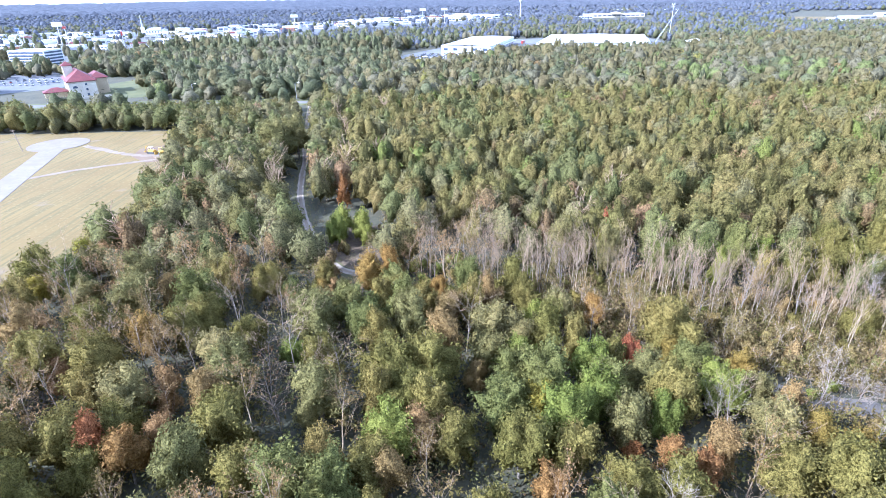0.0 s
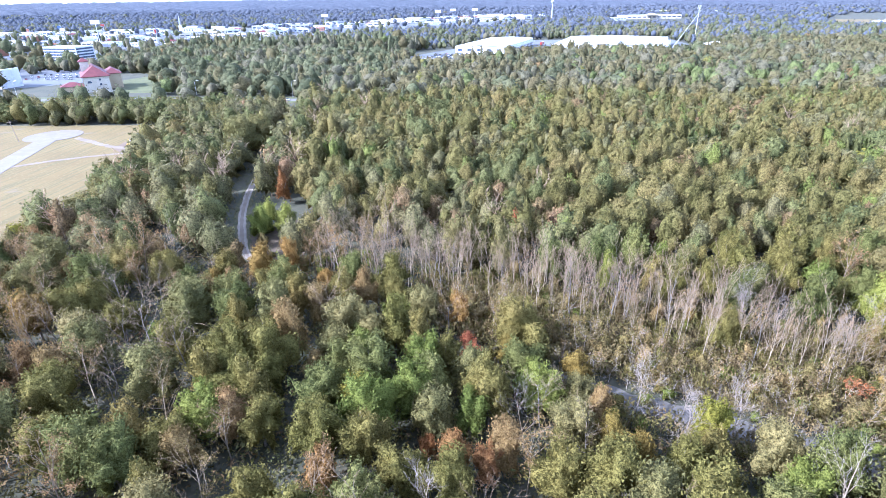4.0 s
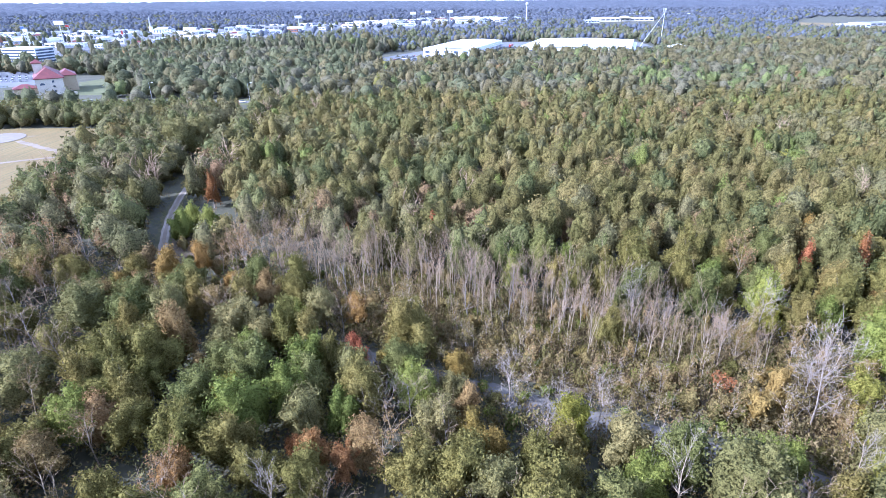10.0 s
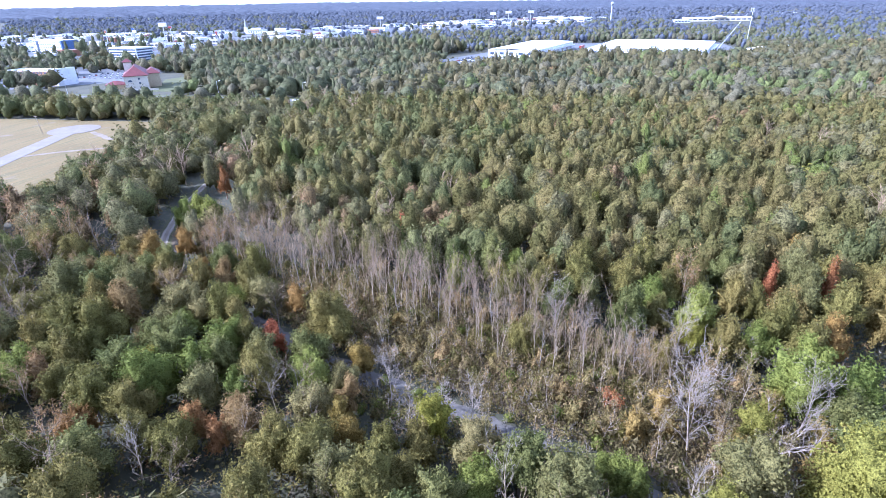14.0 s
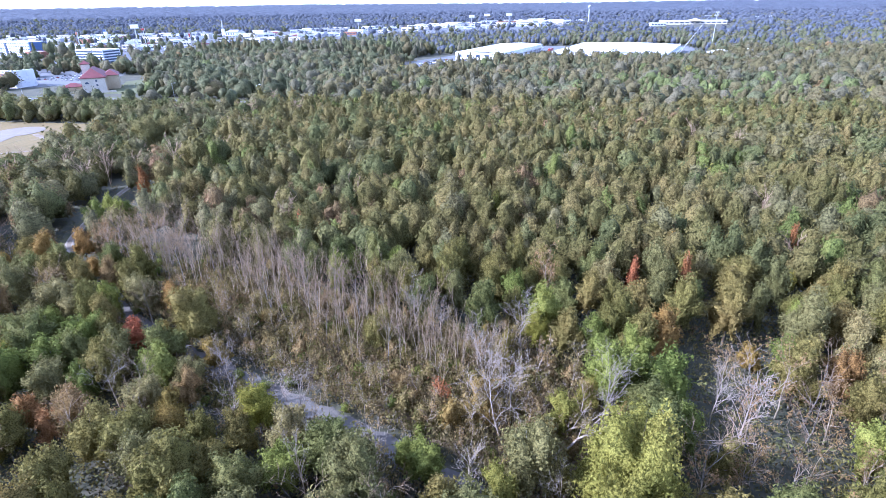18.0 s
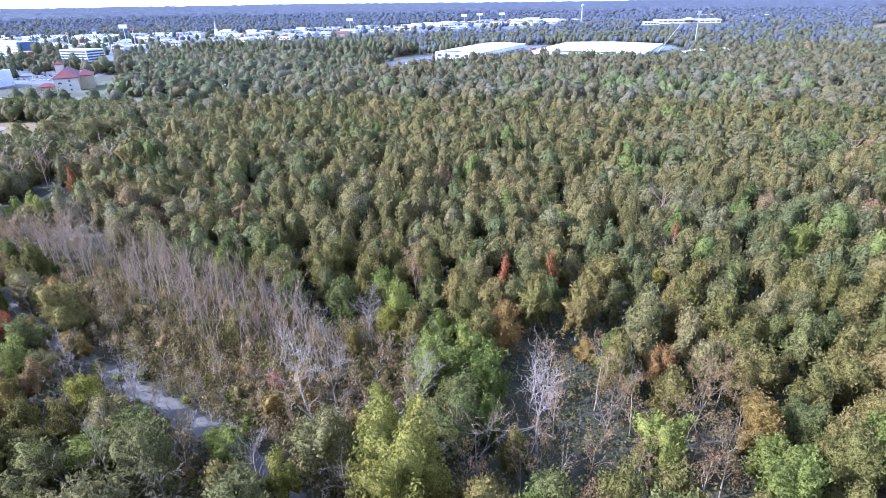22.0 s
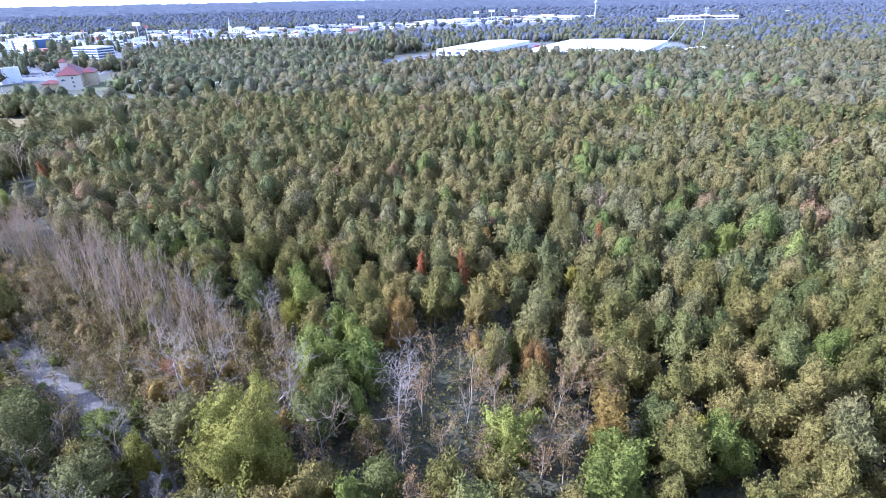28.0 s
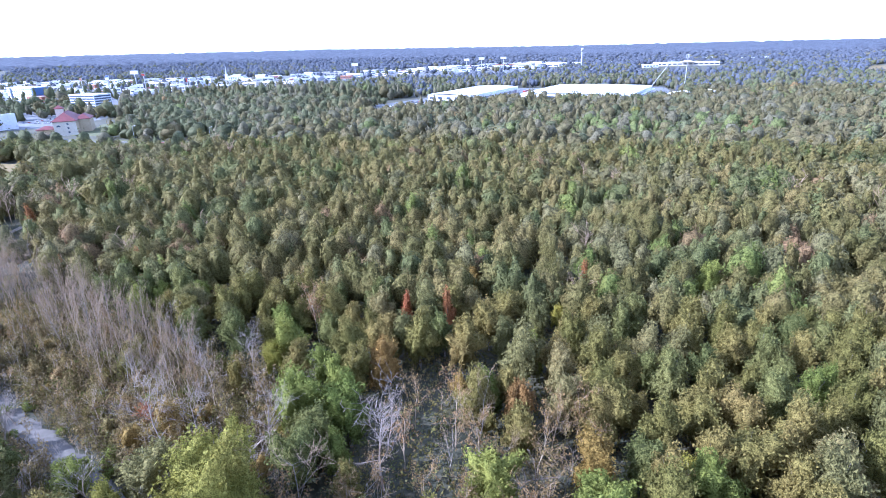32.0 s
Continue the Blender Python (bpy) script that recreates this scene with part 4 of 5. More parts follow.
for u, v in spots(-760, 800, 335, 760, 8.2, rnd):
    if open_ground(u, v) or inside(YARD, u, v) or (inside(TOWN_EDGE, u, v) and (rnd.random() > (0.3 if v < 600 else 0.13) or any((u - a) ** 2 + (v - b) ** 2 < r * r for a, b, r in ((-437, 640, 42), (-655, 752, 52), (-359, 430, 44), (-355, 495, 32))))):
        continue
    key = wild(rnd, kind_at(u, v, rnd))
    shape = "oak" if key.startswith(("oak", "autumn")) or rnd.random() < 0.35 else "column"
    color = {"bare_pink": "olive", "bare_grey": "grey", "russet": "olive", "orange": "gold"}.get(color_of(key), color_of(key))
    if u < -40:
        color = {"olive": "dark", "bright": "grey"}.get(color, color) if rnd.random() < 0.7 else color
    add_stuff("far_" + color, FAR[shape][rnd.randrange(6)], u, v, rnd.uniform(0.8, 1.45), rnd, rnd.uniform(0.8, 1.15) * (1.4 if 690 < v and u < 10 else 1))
step = 10.0
# the share of crowns in the haze-tinted "far" colour grows with distance
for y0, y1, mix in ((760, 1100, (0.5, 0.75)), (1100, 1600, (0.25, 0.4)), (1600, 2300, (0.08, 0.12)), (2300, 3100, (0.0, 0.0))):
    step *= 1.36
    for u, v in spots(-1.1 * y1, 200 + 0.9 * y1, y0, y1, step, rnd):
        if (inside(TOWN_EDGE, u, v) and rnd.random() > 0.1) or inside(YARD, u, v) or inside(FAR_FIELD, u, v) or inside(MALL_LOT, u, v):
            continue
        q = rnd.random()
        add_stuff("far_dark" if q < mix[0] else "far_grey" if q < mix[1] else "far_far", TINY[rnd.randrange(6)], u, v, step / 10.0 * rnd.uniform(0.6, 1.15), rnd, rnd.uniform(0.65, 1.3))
WORDS = {"bare_pink": ("woods_bare", PINK_TWIGS, "leafless reddish trees standing in the woods"), "bare_grey": ("woods_bare", GREY_TWIGS, "leafless grey trees standing in the woods")}
for u, v in spots(14, 126, 52, 114, 1.5, rnd):
    if inside(BRUSH, u, v) or (near_line(STREAM_LINE, u, v) > 3 and near_line(STREAM_LINE, u, v) < 8):
        add_stuff("olive" if rnd.random() < 0.4 else "brush", THICK[rnd.randrange(5)], u, v, rnd.uniform(0.6, 1.2), rnd, rnd.uniform(0.7, 1.5))
for u, v in spots(-100, 0, 112, 300, 1.7, rnd):
    if 1.5 < near_line(TRAIL_LINE, u, v) < 8 or inside(CLEARING, u, v):
        if near_line(TRAIL_LINE, u, v) > 1.5 and rnd.random() < 0.6:
            add_stuff("dark" if rnd.random() < 0.6 else "brush", LOW[rnd.randrange(5)], u, v, rnd.uniform(0.25, 0.6), rnd, rnd.uniform(0.2, 0.5))
for u, v in spots(-120, 270, 36, 124, 2.3, rnd):
    if not open_ground(u, v) and not inside(BRUSH, u, v):
        q = rnd.random()
        add_stuff("olive" if q < 0.45 else "dark" if q < 0.65 else "russet" if q < 0.8 else "grey", LOW[rnd.randrange(5)], u, v, rnd.uniform(0.7, 1.3), rnd)
for group, pieces in BATCH.items():
    verts = np.concatenate([p[0] for p in pieces])
    starts = np.cumsum([0] + [len(p[0]) for p in pieces[:-1]])
    faces = np.concatenate([p[1] + s for p, s in zip(pieces, starts)])
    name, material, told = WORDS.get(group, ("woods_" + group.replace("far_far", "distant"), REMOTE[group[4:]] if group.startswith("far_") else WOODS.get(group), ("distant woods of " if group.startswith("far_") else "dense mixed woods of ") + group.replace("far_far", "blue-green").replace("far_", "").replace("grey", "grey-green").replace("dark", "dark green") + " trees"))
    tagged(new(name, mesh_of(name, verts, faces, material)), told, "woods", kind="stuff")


def far_canopy():
    """Rolling tree canopy out to the skyline."""
    rng, rows, verts, faces = np.random.default_rng(9), [], [], []
    r = 2900.0
    radii = []
    while r < 4800:
        radii.append(r)
        r *= 1.012
    n = 420
    for i, r in enumerate(radii):
        a = np.radians(np.linspace(28, 150, n))
        x, y = 80 + r * np.cos(a), r * np.sin(a)
        z = np.array([height(u, v) for u, v in zip(x, y)]) + 9 + rng.uniform(-6, 7, n) + (4 if i else -9)
        verts.append(np.stack([x + rng.uniform(-4, 4, n), y + rng.uniform(-8, 8, n), z], 1))
    for i in range(len(radii) - 1):
        k = np.arange(n - 1) + i * n
        faces.append(np.stack([k, k + 1, k + n + 1], 1)), faces.append(np.stack([k, k + n + 1, k + n], 1))
    # the skyline canopy takes the same painted haze tone
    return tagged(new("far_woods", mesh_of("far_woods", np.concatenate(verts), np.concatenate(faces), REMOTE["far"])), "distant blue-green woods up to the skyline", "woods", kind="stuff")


far_canopy()

# ---- buildings ----
def holder(name, x, y, turn, label, category, group=""):
    root = tagged(new(name), label, category, group)
    root.matrix_world = pose(x, y, height(x, y), 0, 0, turn)
    return root


def piece(name, parent, material, x0, y0, z0, x1, y1, z1, label=""):
    """A plain box-shaped part in its thing's own axes."""
    bm = bmesh.new()
    box(bm, x0, y0, z0, x1, y1, z1)
    return part(name, bm, material, parent, label)


def flat_building(name, x, y, w, d, h, turn, wall, label, storeys=1, bays=4, trim=None, units=2, rnd=random, group="", category="building", deck=None):
    """A flat-roofed commercial building: walls, parapet, roof deck, window bands, door and roof units."""
    root = holder(name, x, y, turn, label, category, group)
    piece("wall", root, wall, -w / 2, -d / 2, -0.5, w / 2, d / 2, h)
    piece("roof", root, deck or WHITE, -w / 2 + 0.5, -d / 2 + 0.5, h + 0.004, w / 2 - 0.5, d / 2 - 0.5, h + 0.16, "flat grey roof deck" if deck else "flat white roof deck")
    for x0, y0, x1, y1 in ((-w / 2, -d / 2, w / 2, -d / 2 + 0.4), (-w / 2, d / 2 - 0.4, w / 2, d / 2), (-w / 2, -d / 2 + 0.4, -w / 2 + 0.4, d / 2 - 0.4), (w / 2 - 0.4, -d / 2 + 0.4, w / 2, d / 2 - 0.4)):
        piece("parapet", root, trim or wall, x0, y0, h + 0.003, x1, y1, h + 0.9)
    for s in range(storeys):
        z = h * (s + 0.38) / storeys
        for k in range(bays):
            x0 = -w / 2 + w * (k + 0.16) / bays
            piece("window", root, BLUE_GLASS, x0, -d / 2 - 0.08, z, x0 + w * 0.68 / bays, -d / 2 + 0.1, z + h * 0.34 / storeys)
    for k in range(units):
        ux, uy = rnd.uniform(-w * 0.35, w * 0.35), rnd.uniform(-d * 0.3, d * 0.3)
        piece("roof_unit", root, STEEL, ux - 1.3, uy - 1, h + 0.17, ux + 1.3, uy + 1, h + 1.7, "grey rooftop air unit")
    return root


def hip_roof(parent, material, x0, y0, x1, y1, z, rise, over=0.8, name="roof", label=""):
    bm = bmesh.new()
    x0, y0, x1, y1 = x0 - over, y0 - over, x1 + over, y1 + over
    run = min(x1 - x0, y1 - y0) / 2
    ends = ((x0 + x1) / 2, y0 + run, (x0 + x1) / 2, y1 - run) if y1 - y0 > x1 - x0 else (x0 + run, (y0 + y1) / 2, x1 - run, (y0 + y1) / 2)
    low = [bm.verts.new((x, y, z)) for x, y in ((x0, y0), (x1, y0), (x1, y1), (x0, y1))]
    eave = [bm.verts.new((x, y, z + 0.35)) for x, y in ((x0, y0), (x1, y0), (x1, y1), (x0, y1))]
    a, b = bm.verts.new((ends[0], ends[1], z + rise)), bm.verts.new((ends[2], ends[3], z + rise + 0.01))
    bm.faces.new(low[::-1])
    for k in range(4):
        bm.faces.new((low[k], low[(k + 1) % 4], eave[(k + 1) % 4], eave[k]))
    if y1 - y0 > x1 - x0:
        for f in ((eave[0], eave[1], a), (eave[1], eave[2], b, a), (eave[2], eave[3], b), (eave[3], eave[0], a, b)):
            bm.faces.new(f)
    else:
        for f in ((eave[0], eave[1], b, a), (eave[1], eave[2], b), (eave[2], eave[3], a, b), (eave[3], eave[0], a)):
            bm.faces.new(f)
    return part(name, bm, material, parent, label)


def hotel(x, y, turn):
    """Three storeys under a red hip roof, with a stair tower and a low porch wing."""
    root = holder("hotel", x, y, turn, "cream three-storey hotel with a red hip roof and tower", "hotel")
    w, d, h = 17.5, 40.0, 11.0
    piece("wall", root, CREAM, 0, 0, -0.5, w, d, h)
    hip_roof(root, RED_ROOF, 0, 0, w, d, h, 7.2, 1.0)
    wing = piece("wing", root, CREAM, w + 0.003, 14, -0.5, w + 9, d - 4, h)
    hip_roof(wing, RED_ROOF, w - 2, 14, w + 9, d - 4, h + 0.02, 4.2, 0.8)
    tower = piece("tower", root, PALE_CREAM, 0.6, 21, h + 1.2, 6.6, 27, h + 9.4)
    hip_roof(tower, RED_ROOF, 0.6, 21, 6.6, 27, h + 9.4, 3.0, 0.7)
    lobby = piece("lobby", root, CREAM, -15, 12, -0.4, -0.003, 23, 3.6)
    hip_roof(lobby, RED_ROOF, -15, 12, -0.4, 23, 3.6, 3.0, 0.8)
    piece("front_wall", root, PALE_CREAM, 0.3, -0.05, 0, w - 0.3, 0.02, h - 0.95, "pale cream front wall")
    for s in range(3):
        z = 1.1 + 3.5 * s
        for k in range(9):
            piece("window", root, BLUE_GLASS, -0.07, 2.4 + k * 4.1, z, 0.12, 3.9 + k * 4.1, z + 1.6)
        piece("window", root, BLUE_GLASS, 10.2, -0.07, z, 11.6, 0.12, z + 1.5)
    bm = bmesh.new()
    arch = [bm.verts.new((3.9 + 1.6 * math.cos(a), -0.09, 6.6 + 1.6 * math.sin(a))) for a in (k * math.pi / 10 for k in range(11))]
    back = [bm.verts.new((v.co.x, 0.1, v.co.z)) for v in arch]
    bm.faces.new(arch), bm.faces.new(back[::-1])
    for k in range(11):
        bm.faces.new((arch[k], back[k], back[(k + 1) % 11], arch[(k + 1) % 11]))
    part("arched_window", bm, BLUE_GLASS, root, "half-round dark window")
    piece("band", root, PALE_CREAM, -0.12, -0.12, h - 0.9, w + 0.12, 0.05, h - 0.3, "pale cornice band")
    piece("band", root, PALE_CREAM, -0.1, -0.1, 3.2, w + 0.1, 0.04, 3.5, "pale string course")
    piece("pool_wall", root, PALE_CREAM, 6, -9, -0.3, 24, -8.6, 1.5, "low pale garden wall")
    piece("door", root, BRICK_RED, w + 0.004, 3, 0, w + 0.2, 5, 2.4, "dark red side door")


def wide_warehouse(x, y, w, d, h, turn, docks):
    root = holder("warehouse", x, y, turn, "large white metal warehouse with a flat bright roof", "warehouse", "warehouses beyond the woods")
    piece("wall", root, WHITE, -w / 2, -d / 2, -0.5, w / 2, d / 2, h)
    bm = bmesh.new()
    for k, (a, b) in enumerate(((-1, 0), (0, 1))):
        vs = [bm.verts.new(p) for p in ((a * w / 2 - 0.6 * (a < 0), -d / 2 - 0.6, h + 0.02 + 1.3 * (a == 0)), (b * w / 2 + 0.6 * (b > 0), -d / 2 - 0.6, h + 0.02 + 1.3 * (b == 0)), (b * w / 2 + 0.6 * (b > 0), d / 2 + 0.6, h + 0.02 + 1.3 * (b == 0)), (a * w / 2 - 0.6 * (a < 0), d / 2 + 0.6, h + 0.02 + 1.3 * (a == 0)))]
        bm.faces.new(vs)
    part("roof", bm, WHITE, root, "low-pitched bright white metal roof")
    for k in range(docks):
        y0 = -d / 2 + d * (k + 0.2) / docks
        piece("dock_door", root, GREY_WALL, w / 2 - 0.1, y0, 0.9, w / 2 + 0.12, y0 + d * 0.45 / docks, 4.6, "grey loading dock door")
    for k in range(5):
        x0 = -w / 2 + w * (k + 0.25) / 5
        piece("window", root, BLUE_GLASS, x0, -d / 2 - 0.1, 3.6, x0 + w * 0.09, -d / 2 + 0.1, 6.4)
    piece("canopy", root, STEEL, w / 2 + 0.003, -d / 2 + 6, 5.2, w / 2 + 5, d / 2 - 6, 5.6, "grey dock canopy")
    for k in range(6):
        a, b = (k % 2 - 0.5) * w * 0.4, (k - 2.5) * d / 7
        piece("roof_unit", root, STEEL, a - 1.6, b - 1.2, h + 0.5, a + 1.6, b + 1.2, h + 2.6, "grey rooftop air unit")


def pole_sign(x, y, top, w, h, face, label):
    root = holder("pole_sign", x, y, 8, label, "sign", "tall roadside signs")
    bm = bmesh.new()
    rod(bm, (0, 0.6, -0.5), (0, 0.6, top - 0.4), 0.75, 0.55, 8)
    part("pole", bm, STEEL, root)
    piece("face", root, face, -w / 2, -0.5, top - h, w / 2, -0.06, top)
    piece("cabinet", root, STEEL, -w / 2 - 0.2, -0.05, top - h - 0.2, w / 2 + 0.2, 1.2, top + 0.2, "grey steel sign cabinet")


def parked_car():
    root = tagged(new("parked_car"), "small parked car on a paved lot", "car", "parked cars")
    piece("body", root, CAR_PAINTS[0], -0.9, -2.2, 0.35, 0.9, 2.2, 0.95)
    bm = bmesh.new()
    vs = box(bm, -0.82, -1.5, 0.953, 0.82, 1.2, 1.5)
    for v in vs[4:]:
        v.co.x *= 0.8
        v.co.y *= 0.7
    part("cabin", bm, CAR_PAINTS[2], root, "dark glazed cabin")
    for a in (-0.86, 0.86):
        for b in (-1.4, 1.4):
            bm = bmesh.new()
            rod(bm, (a - 0.1, b, 0.33), (a + 0.1, b, 0.33), 0.33, 0.33, 8)
            part("wheel", bm, BLACK, root)
    return root


def street_lamp(x, y):
    root = holder("street_lamp", x, y, 0, "tall grey roadside lamp with an arm", "street lamp", "highway lamps")
    bm = bmesh.new()
    rod(bm, (0, 0, -0.3), (0, 0, 11), 0.16, 0.09, 8)
    rod(bm, (0, 0, 10.9), (2.2, 0, 11.3), 0.07, 0.05, 6)
    part("pole", bm, STEEL, root)
    piece("lamp_head", root, WHITE, 1.9, -0.3, 11.2, 3.1, 0.3, 11.5)


def earth_mover(x, y, turn, reach):
    root = holder("earth_mover", x, y, turn, "yellow tracked earth-moving machine parked on bare soil", "machine", "machines in the meadow")
    for a in (-1.15, 1.15):
        bm = bmesh.new()
        rod(bm, (a - 0.28, -1.5, 0.5), (a + 0.28, -1.5, 0.5), 0.5, 0.5, 10)
        rod(bm, (a - 0.28, 1.5, 0.5), (a + 0.28, 1.5, 0.5), 0.5, 0.5, 10)
        box(bm, a - 0.28, -1.5, 0.02, a + 0.28, 1.5, 0.98)
        part("track", bm, BLACK, root)
    bm = bmesh.new()
    vs = box(bm, -1.0, -1.4, 0.6, 1.0, 1.7, 1.9)
    vs[4].co.z -= 0.25
    vs[5].co.z -= 0.25
    part("body", bm, YELLOW, root)
    bm = bmesh.new()
    for a, b in ((-0.7, 0.0), (0.7, 0.0), (-0.7, 1.4), (0.7, 1.4)):
        rod(bm, (a, b, 1.9), (a, b, 3.0), 0.06, 0.06, 5)
    box(bm, -0.85, -0.15, 3.0, 0.85, 1.55, 3.12)
    part("cab", bm, WHITE if reach else YELLOW, root, "open cab with a pale canopy")
    bm = bmesh.new()
    box(bm, -1.6, -2.7, 0.15, 1.6, -2.5, 1.2)
    box(bm, -0.9, -2.5, 0.45, -0.7, -1.2, 0.7), box(bm, 0.7, -2.5, 0.45, 0.9, -1.2, 0.7)
    part("blade", bm, YELLOW, root, "steel blade on two arms")
    if reach:
        bm = bmesh.new()
        rod(bm, (0, 1.6, 1.4), (0, 3.0, 3.4), 0.2, 0.16, 6)
        rod(bm, (0, 3.0, 3.4), (0, 4.2, 1.0), 0.16, 0.12, 6)
        box(bm, -0.4, 3.9, 0.5, 0.4, 4.6, 1.0)
        part("boom", bm, YELLOW, root, "folded digger arm with bucket")


hotel(-259, 403, 36)
flat_building("hotel_block", -371, 436, 56, 17, 12, -6, CREAM, "long cream four-storey hotel with an orange section", 4, 16, WHITE)
root = bpy.data.objects["hotel_block"]
piece("end_wall", root, WHITE, 28.003, -10, -0.5, 30, 10, 14.5, "tall white end wall")
piece("bay", root, BRICK_RED, -14, -9.1, -0.4, 19, -8.503, 12, "orange painted wall bay")
for s in range(4):
    for k in range(-5, 3):
        piece("window", root, BLUE_GLASS, 7.2 + k * 4.2, -9.2, 1.0 + 3 * s, 9.2 + k * 4.2, -9.0, 2.6 + 3 * s)
root = flat_building("office_block", -437, 640, 44, 26, 16, -9, WHITE, "white office block with dark glass bands", 5, 0, WHITE)
for k in range(5):
    piece("window", root, BLUE_GLASS, -21.4, -13.12, 1.2 + 3.1 * k, 21.4, -12.9, 2.9 + 3.1 * k, "long dark window band")
    piece("window", root, BLUE_GLASS, 21.9, -12, 1.2 + 3.1 * k, 22.12, 12, 2.9 + 3.1 * k, "long dark window band")
flat_building("motel_block", -655, 752, 70, 24, 19, -16, WHITE, "white five-storey motel block with a blue end", 5, 12, WHITE)
root = bpy.data.objects["motel_block"]
piece("end_wall", root, CAR_PAINTS[4], 35.003, -12.5, -0.5, 38, 12.5, 19.5, "blue painted end wall")
piece("bay", root, BLUE_GLASS, -26, -12.6, 0, -21, -12.09, 18.5, "tall dark glazed stair bay")
wide_warehouse(64, 748, 60, 155, 9, -18, 8)
wide_warehouse(212, 745, 128, 160, 9, -18, 6)
pole_sign(-544, 859, 38, 13.5, 5.6, WHITE, "large blank white billboard on a steel pole")
pole_sign(-302, 1302, 32, 15, 5.6, WHITE, "blank white billboard over the shops")
pole_sign(-20, 1500, 36, 15, 5.5, WHITE, "white billboard beside the shopping strip")
pole_sign(36, 1520, 36, 15, 5.5, WHITE, "white billboard beside the shopping strip")
pole_sign(-57, 1480, 34, 14, 6.0, WHITE, "white billboard above red-roofed shops")
pole_sign(-655, 860, 27, 3.5, 4, BRICK_RED, "round-cornered orange fuel station sign")
pole_sign(-618, 880, 30, 5, 4, CAR_PAINTS[4], "pale blue motel sign on a pole")
pole_sign(-588, 845, 28, 6, 4, WHITE, "small white shop sign on a pole")
pole_sign(-560, 900, 31, 5.5, 3.2, CAR_PAINTS[3], "red restaurant sign on a tall pole")
pole_sign(-478, 905, 22, 2.6, 6, CAR_PAINTS[3], "tall narrow red sign on a pole")

church = holder("church", -618, 1259, 4, "white church with a tall pointed steeple", "church")
piece("wall", church, WHITE, 8, -12, -0.5, 48, 10, 8)
hip_roof(church, GREY_WALL, 8, -12, 48, 10, 8, 5)
piece("tower", church, WHITE, -3, -3, -0.5, 3, 3, 14)
bm = bmesh.new()
rod(bm, (0, 0, 14), (0, 0, 39), 2.4, 0.2, 8)
part("steeple", bm, GREY_WALL, church, "slender white spire")
for k in range(6):
    piece("window", church, BLUE_GLASS, 11 + k * 6, -12.1, 2, 13 + k * 6, -11.9, 6.5)

water = holder("water_tower", 241, 1571, 0, "slender white water tower above the trees", "water tower")
bm = bmesh.new()
rod(bm, (0, 0, -1), (0, 0, 46), 2.4, 1.6, 12)
part("stem", bm, GREY_WALL, water)
bm = bmesh.new()
for z0, z1, r0, r1 in ((44, 47, 1.7, 4.2), (47, 50, 4.2, 4.4), (50, 53, 4.4, 1.6)):
    rod(bm, (0, 0, z0), (0, 0, z1), r0, r1, 14)
part("tank", bm, GREY_WALL, water, "rounded pale tank")

mast = holder("phone_mast", 345, 831, 0, "grey steel phone mast with antenna arrays", "mast")
bm = bmesh.new()
rod(bm, (0, 0, -1), (0, 0, 47), 0.6, 0.35, 10)
part("pole", bm, STEEL, mast)
for z in (43.5, 46.5):
    bm = bmesh.new()
    for k in range(3):
        a = k * math.tau / 3 + 0.4
        rod(bm, (0, 0, z), (2.2 * math.cos(a), 2.2 * math.sin(a), z), 0.12, 0.12, 5)
        box(bm, 2.0 * math.cos(a) - 0.5, 2.0 * math.sin(a) - 0.5, z - 1.1, 2.0 * math.cos(a) + 0.5, 2.0 * math.sin(a) + 0.5, z + 1.1)
    part("antenna", bm, GREY_WALL, mast, "white panel antennas on brackets")

crane = holder("crane", 270, 696, 0, "grey lattice crane boom leaning above the trees", "crane")
piece("base", crane, YELLOW, -3, -2, -0.3, 3, 2, 3.2)
ends = [(Vector((a, b, 3)), Vector((31 + a * 0.4, 12 + b * 0.4, 44))) for a in (-0.5, 0.5) for b in (-0.5, 0.5)]
for a, b in ends:
    bm = bmesh.new()
    rod(bm, a, b, 0.07, 0.06, 5)
    part("chord", bm, STEEL, crane)
bm = bmesh.new()
for k in range(16):
    for (a, b), (c, d) in zip(ends, (ends[1], ends[3], ends[0], ends[2])):
        rod(bm, a.lerp(b, k / 16), c.lerp(d, (k + 1) / 16), 0.025, 0.025, 4)
tagged(part("lattice", bm, STEEL, crane), kind="stuff")

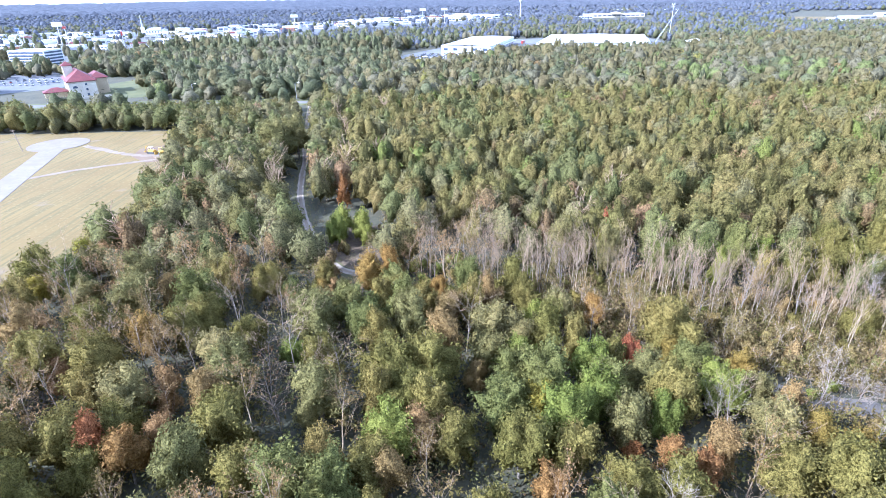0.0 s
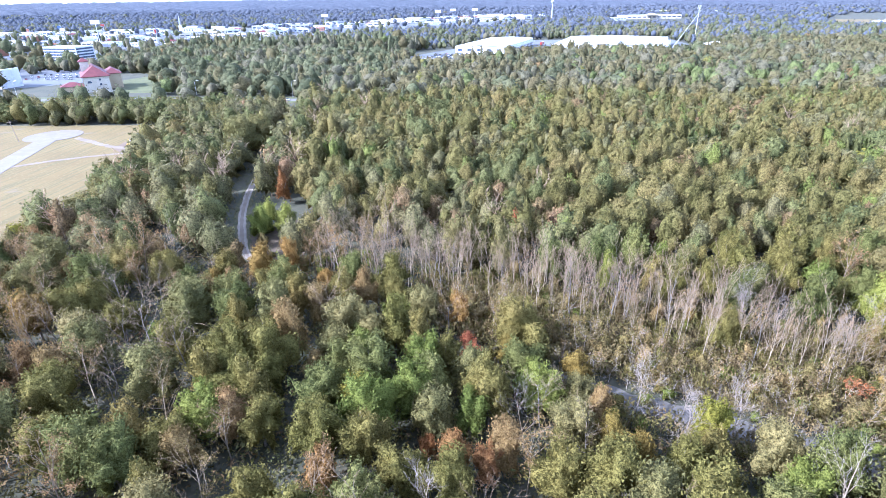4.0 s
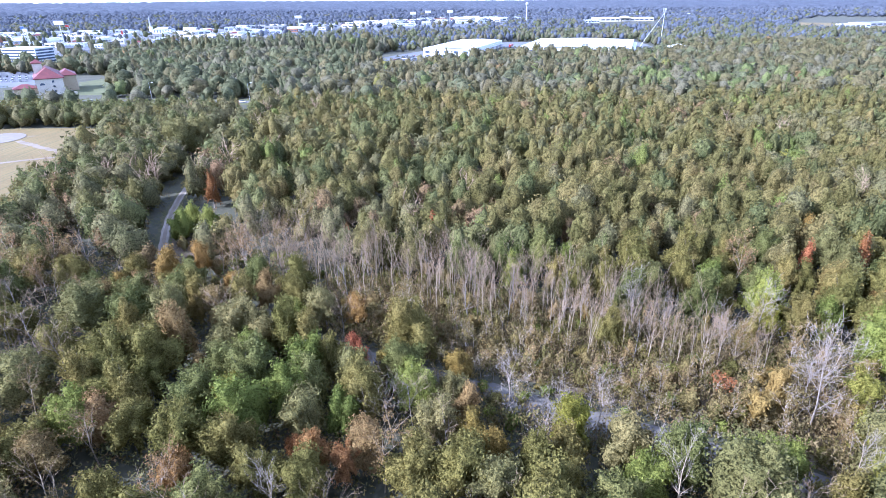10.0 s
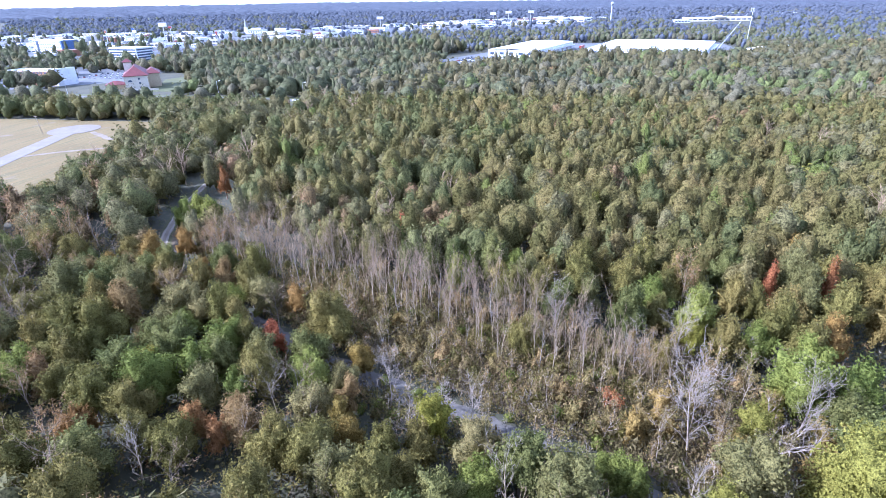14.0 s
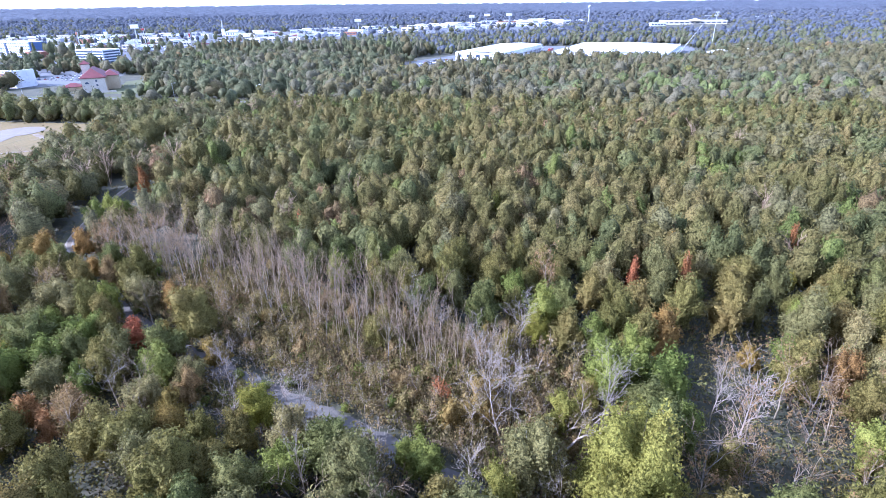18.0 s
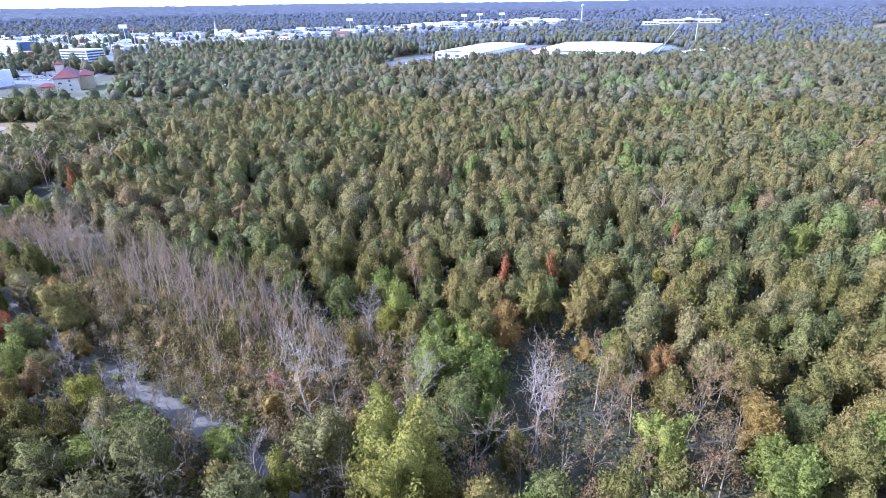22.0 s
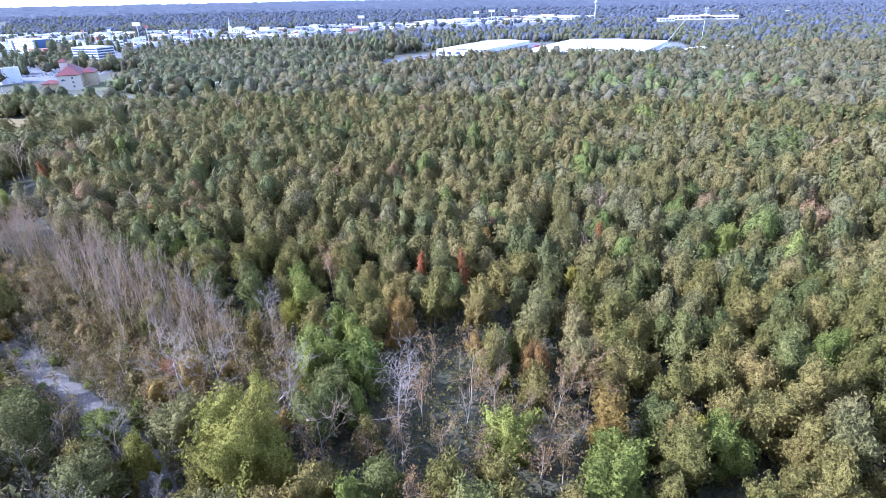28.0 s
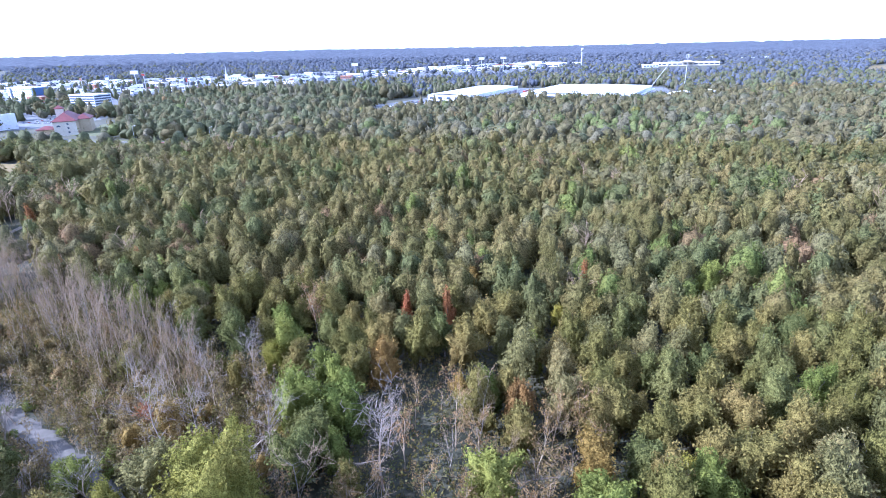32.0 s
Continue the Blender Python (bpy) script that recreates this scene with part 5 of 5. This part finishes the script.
# ---- shops along the strip ----
rt = random.Random(2)
BUSY = [(-437, 640, 45), (-655, 752, 60), (-359, 436, 60), (-262, 420, 60), (-590, 1262, 55), (-544, 859, 8)]
STRIP = [(-480, 790), (-430, 905), (-389, 985), (-345, 1140), (-240, 1400), (-90, 1480), (140, 1640), (225, 1900), (100, 2150), (-200, 1800), (-420, 1500), (-690, 1290), (-1100, 1180), (-1500, 1150), (-1500, 700), (-760, 660), (-600, 600)]
for u, v in spots(-1250, 240, 585, 2150, 47, rt):
    if not inside(STRIP, u, v) or any((u - a) ** 2 + (v - b) ** 2 < r * r for a, b, r in BUSY) or rt.random() < 0.22:
        continue
    far = 1 + max(0, v - 900) / 900
    q = rt.random()
    wall, told = (WHITE, "white flat-roofed shop building") if q < 0.38 else (PALE_CREAM, "pale cream flat-roofed shop building") if q < 0.66 else (GREY_WALL, "light grey flat-roofed shop building") if q < 0.93 else (BRICK_RED, "brick shop building with pale flat roof")
    if q > 0.965:
        house = holder("shop_building", u, v, rt.uniform(-15, 25), "small restaurant with a red hip roof", "shop", "shops of the town strip")
        piece("wall", house, PALE_CREAM, -9, -7, -0.5, 9, 7, 4.2)
        hip_roof(house, RED_ROOF, -9, -7, 9, 7, 4.2, 3)
        for k in range(4):
            piece("window", house, BLUE_GLASS, -7.5 + k * 4, -7.1, 1, -5 + k * 4, -6.9, 2.8)
    else:
        flat_building("shop_building", u, v, rt.uniform(15, 30) * far, rt.uniform(10, 20), rt.uniform(4.5, 8), rt.uniform(-15, 25), wall, told, 1, rt.choice((2, 3, 4)), None, rt.choice((0, 1, 2)), rt, "shops of the town strip", "shop", ROOF_GREY if rt.random() < 0.6 else None)
flat_building("shopping_mall", 530, 1690, 165, 50, 9, 2, PALE_CREAM, "wide pale shopping mall beyond the woods", 1, 12, WHITE, 6)
root = bpy.data.objects["shopping_mall"]
hip_roof(root, PALE_CREAM, -15, -31, 15, -6, 10, 5, 1, "entrance_roof", "pitched entrance roof")
flat_building("shopping_mall", 180, 1790, 130, 45, 10, 12, WHITE, "long white superstore at the town edge", 1, 9, WHITE, 4)
for u, v, w in ((880, 1230, 60), (960, 1300, 80), (1130, 1420, 70), (760, 1700, 60), (420, 1600, 40), (330, 1900, 50), (820, 2050, 90), (700, 2150, 60)):
    flat_building("depot_building", u, v, w, 25, 7, 10, WHITE if w != 80 else GREY_WALL, "low pale depot building among far fields", 1, 5, None, 1, rt, "far depots", "building")
for u, v in ((-277, 722), (-268, 716), (340, 684), (298, 657), (310, 672)):
    house = holder("bungalow", u, v, 12, "small house with a low roof among trees", "house")
    piece("wall", house, WHITE, -6, -4, -0.3, 6, 4, 11 if u < 0 else 10)
    hip_roof(house, RED_ROOF if u < 0 else WHITE, -6, -4, 6, 4, 11 if u < 0 else 10, 2.4)

# ---- roadside, meadow and lot things ----
for x, y in ((-163, 382), (-300, 386), (-92, 377)):
    street_lamp(x, y)
for x, y, z, lean in ((-190, 250, 10.5, 8), (-428, 700, 24, 1), (-372, 700, 22, 0)):
    root = holder("utility_pole", x, y, 0, "weathered timber utility pole with crossarm", "utility pole", "utility poles")
    bm = bmesh.new()
    rod(bm, (0, 0, -0.5), (-z * math.sin(radians(lean)), 0, z), 0.17, 0.11, 8)
    part("pole", bm, TIMBER, root)
    piece("crossarm", root, TIMBER, -1.2 - z * math.sin(radians(lean)), -0.26, z - 0.9, 1.2 - z * math.sin(radians(lean)), -0.12, z - 0.7)
earth_mover(-126, 241, 70, True)
earth_mover(-121, 239, 35, False)
car = parked_car()
lot = random.Random(8)
places = []
for row in range(6):
    for k in range(11):
        if lot.random() < 0.75:
            places.append((-20 + row * 8.5 + k * 1.2, 628 + k * 5.2, -15 + 90 * (row % 2)))
for k in range(26):
    places.append((-372 + (k % 9) * 6 + lot.uniform(-1, 1), 478 + (k // 9) * 16 + lot.uniform(-1, 1), 40))
for k in range(60):
    places.append((lot.uniform(-620, -400), lot.uniform(770, 1000), lot.uniform(0, 180)))
for k in range(14):
    x = -430 + k * 26 + lot.uniform(-8, 8)
    places.append((x, HIGHWAY_LINE[min(range(len(HIGHWAY_LINE)), key=lambda i: abs(HIGHWAY_LINE[i].x - x))].y + lot.choice((-2.6, 2.6)), 90))
first = True
for x, y, turn in places:
    m = pose(x, y, height(x, y) + 0.24, 0, 0, turn)
    if first:
        car.matrix_world = m
        first = False
        continue
    c = copy_thing(car, m)
    paint = CAR_PAINTS[lot.choice((0, 0, 0, 1, 1, 2, 3, 4))]
    body = [o for o in c.children if o.name.startswith("body")][0]
    body.material_slots[0].link = "OBJECT"
    body.material_slots[0].material = paint
van = holder("pickup_truck", -61, 257, 12, "white pickup truck parked on the woodland track", "truck")
piece("body", van, CAR_PAINTS[0], -1.0, -2.8, 0.5, 1.0, 2.8, 1.15)
bm = bmesh.new()
vs = box(bm, -0.95, -0.4, 1.153, 0.95, 1.6, 1.95)
for v in vs[4:]:
    v.co.x *= 0.86
    v.co.y = 0.6 + (v.co.y - 0.6) * 0.75
part("cab", bm, CAR_PAINTS[0], van)
for a in (-0.95, 0.95):
    for b in (-1.8, 1.8):
        bm = bmesh.new()
        rod(bm, (a - 0.13, b, 0.42), (a + 0.13, b, 0.42), 0.42, 0.42, 10)
        part("wheel", bm, BLACK, van)
trailer = holder("box_trailer", 128, 800, -18, "red box trailer parked between two warehouses", "trailer")
piece("body", trailer, CAR_PAINTS[3], -1.5, -8, 1.2, 1.5, 8, 4.4)
for b in (-6, -4.6):
    bm = bmesh.new()
    rod(bm, (-1.4, b, 0.5), (1.4, b, 0.5), 0.5, 0.5, 10)
    part("axle", bm, BLACK, trailer)
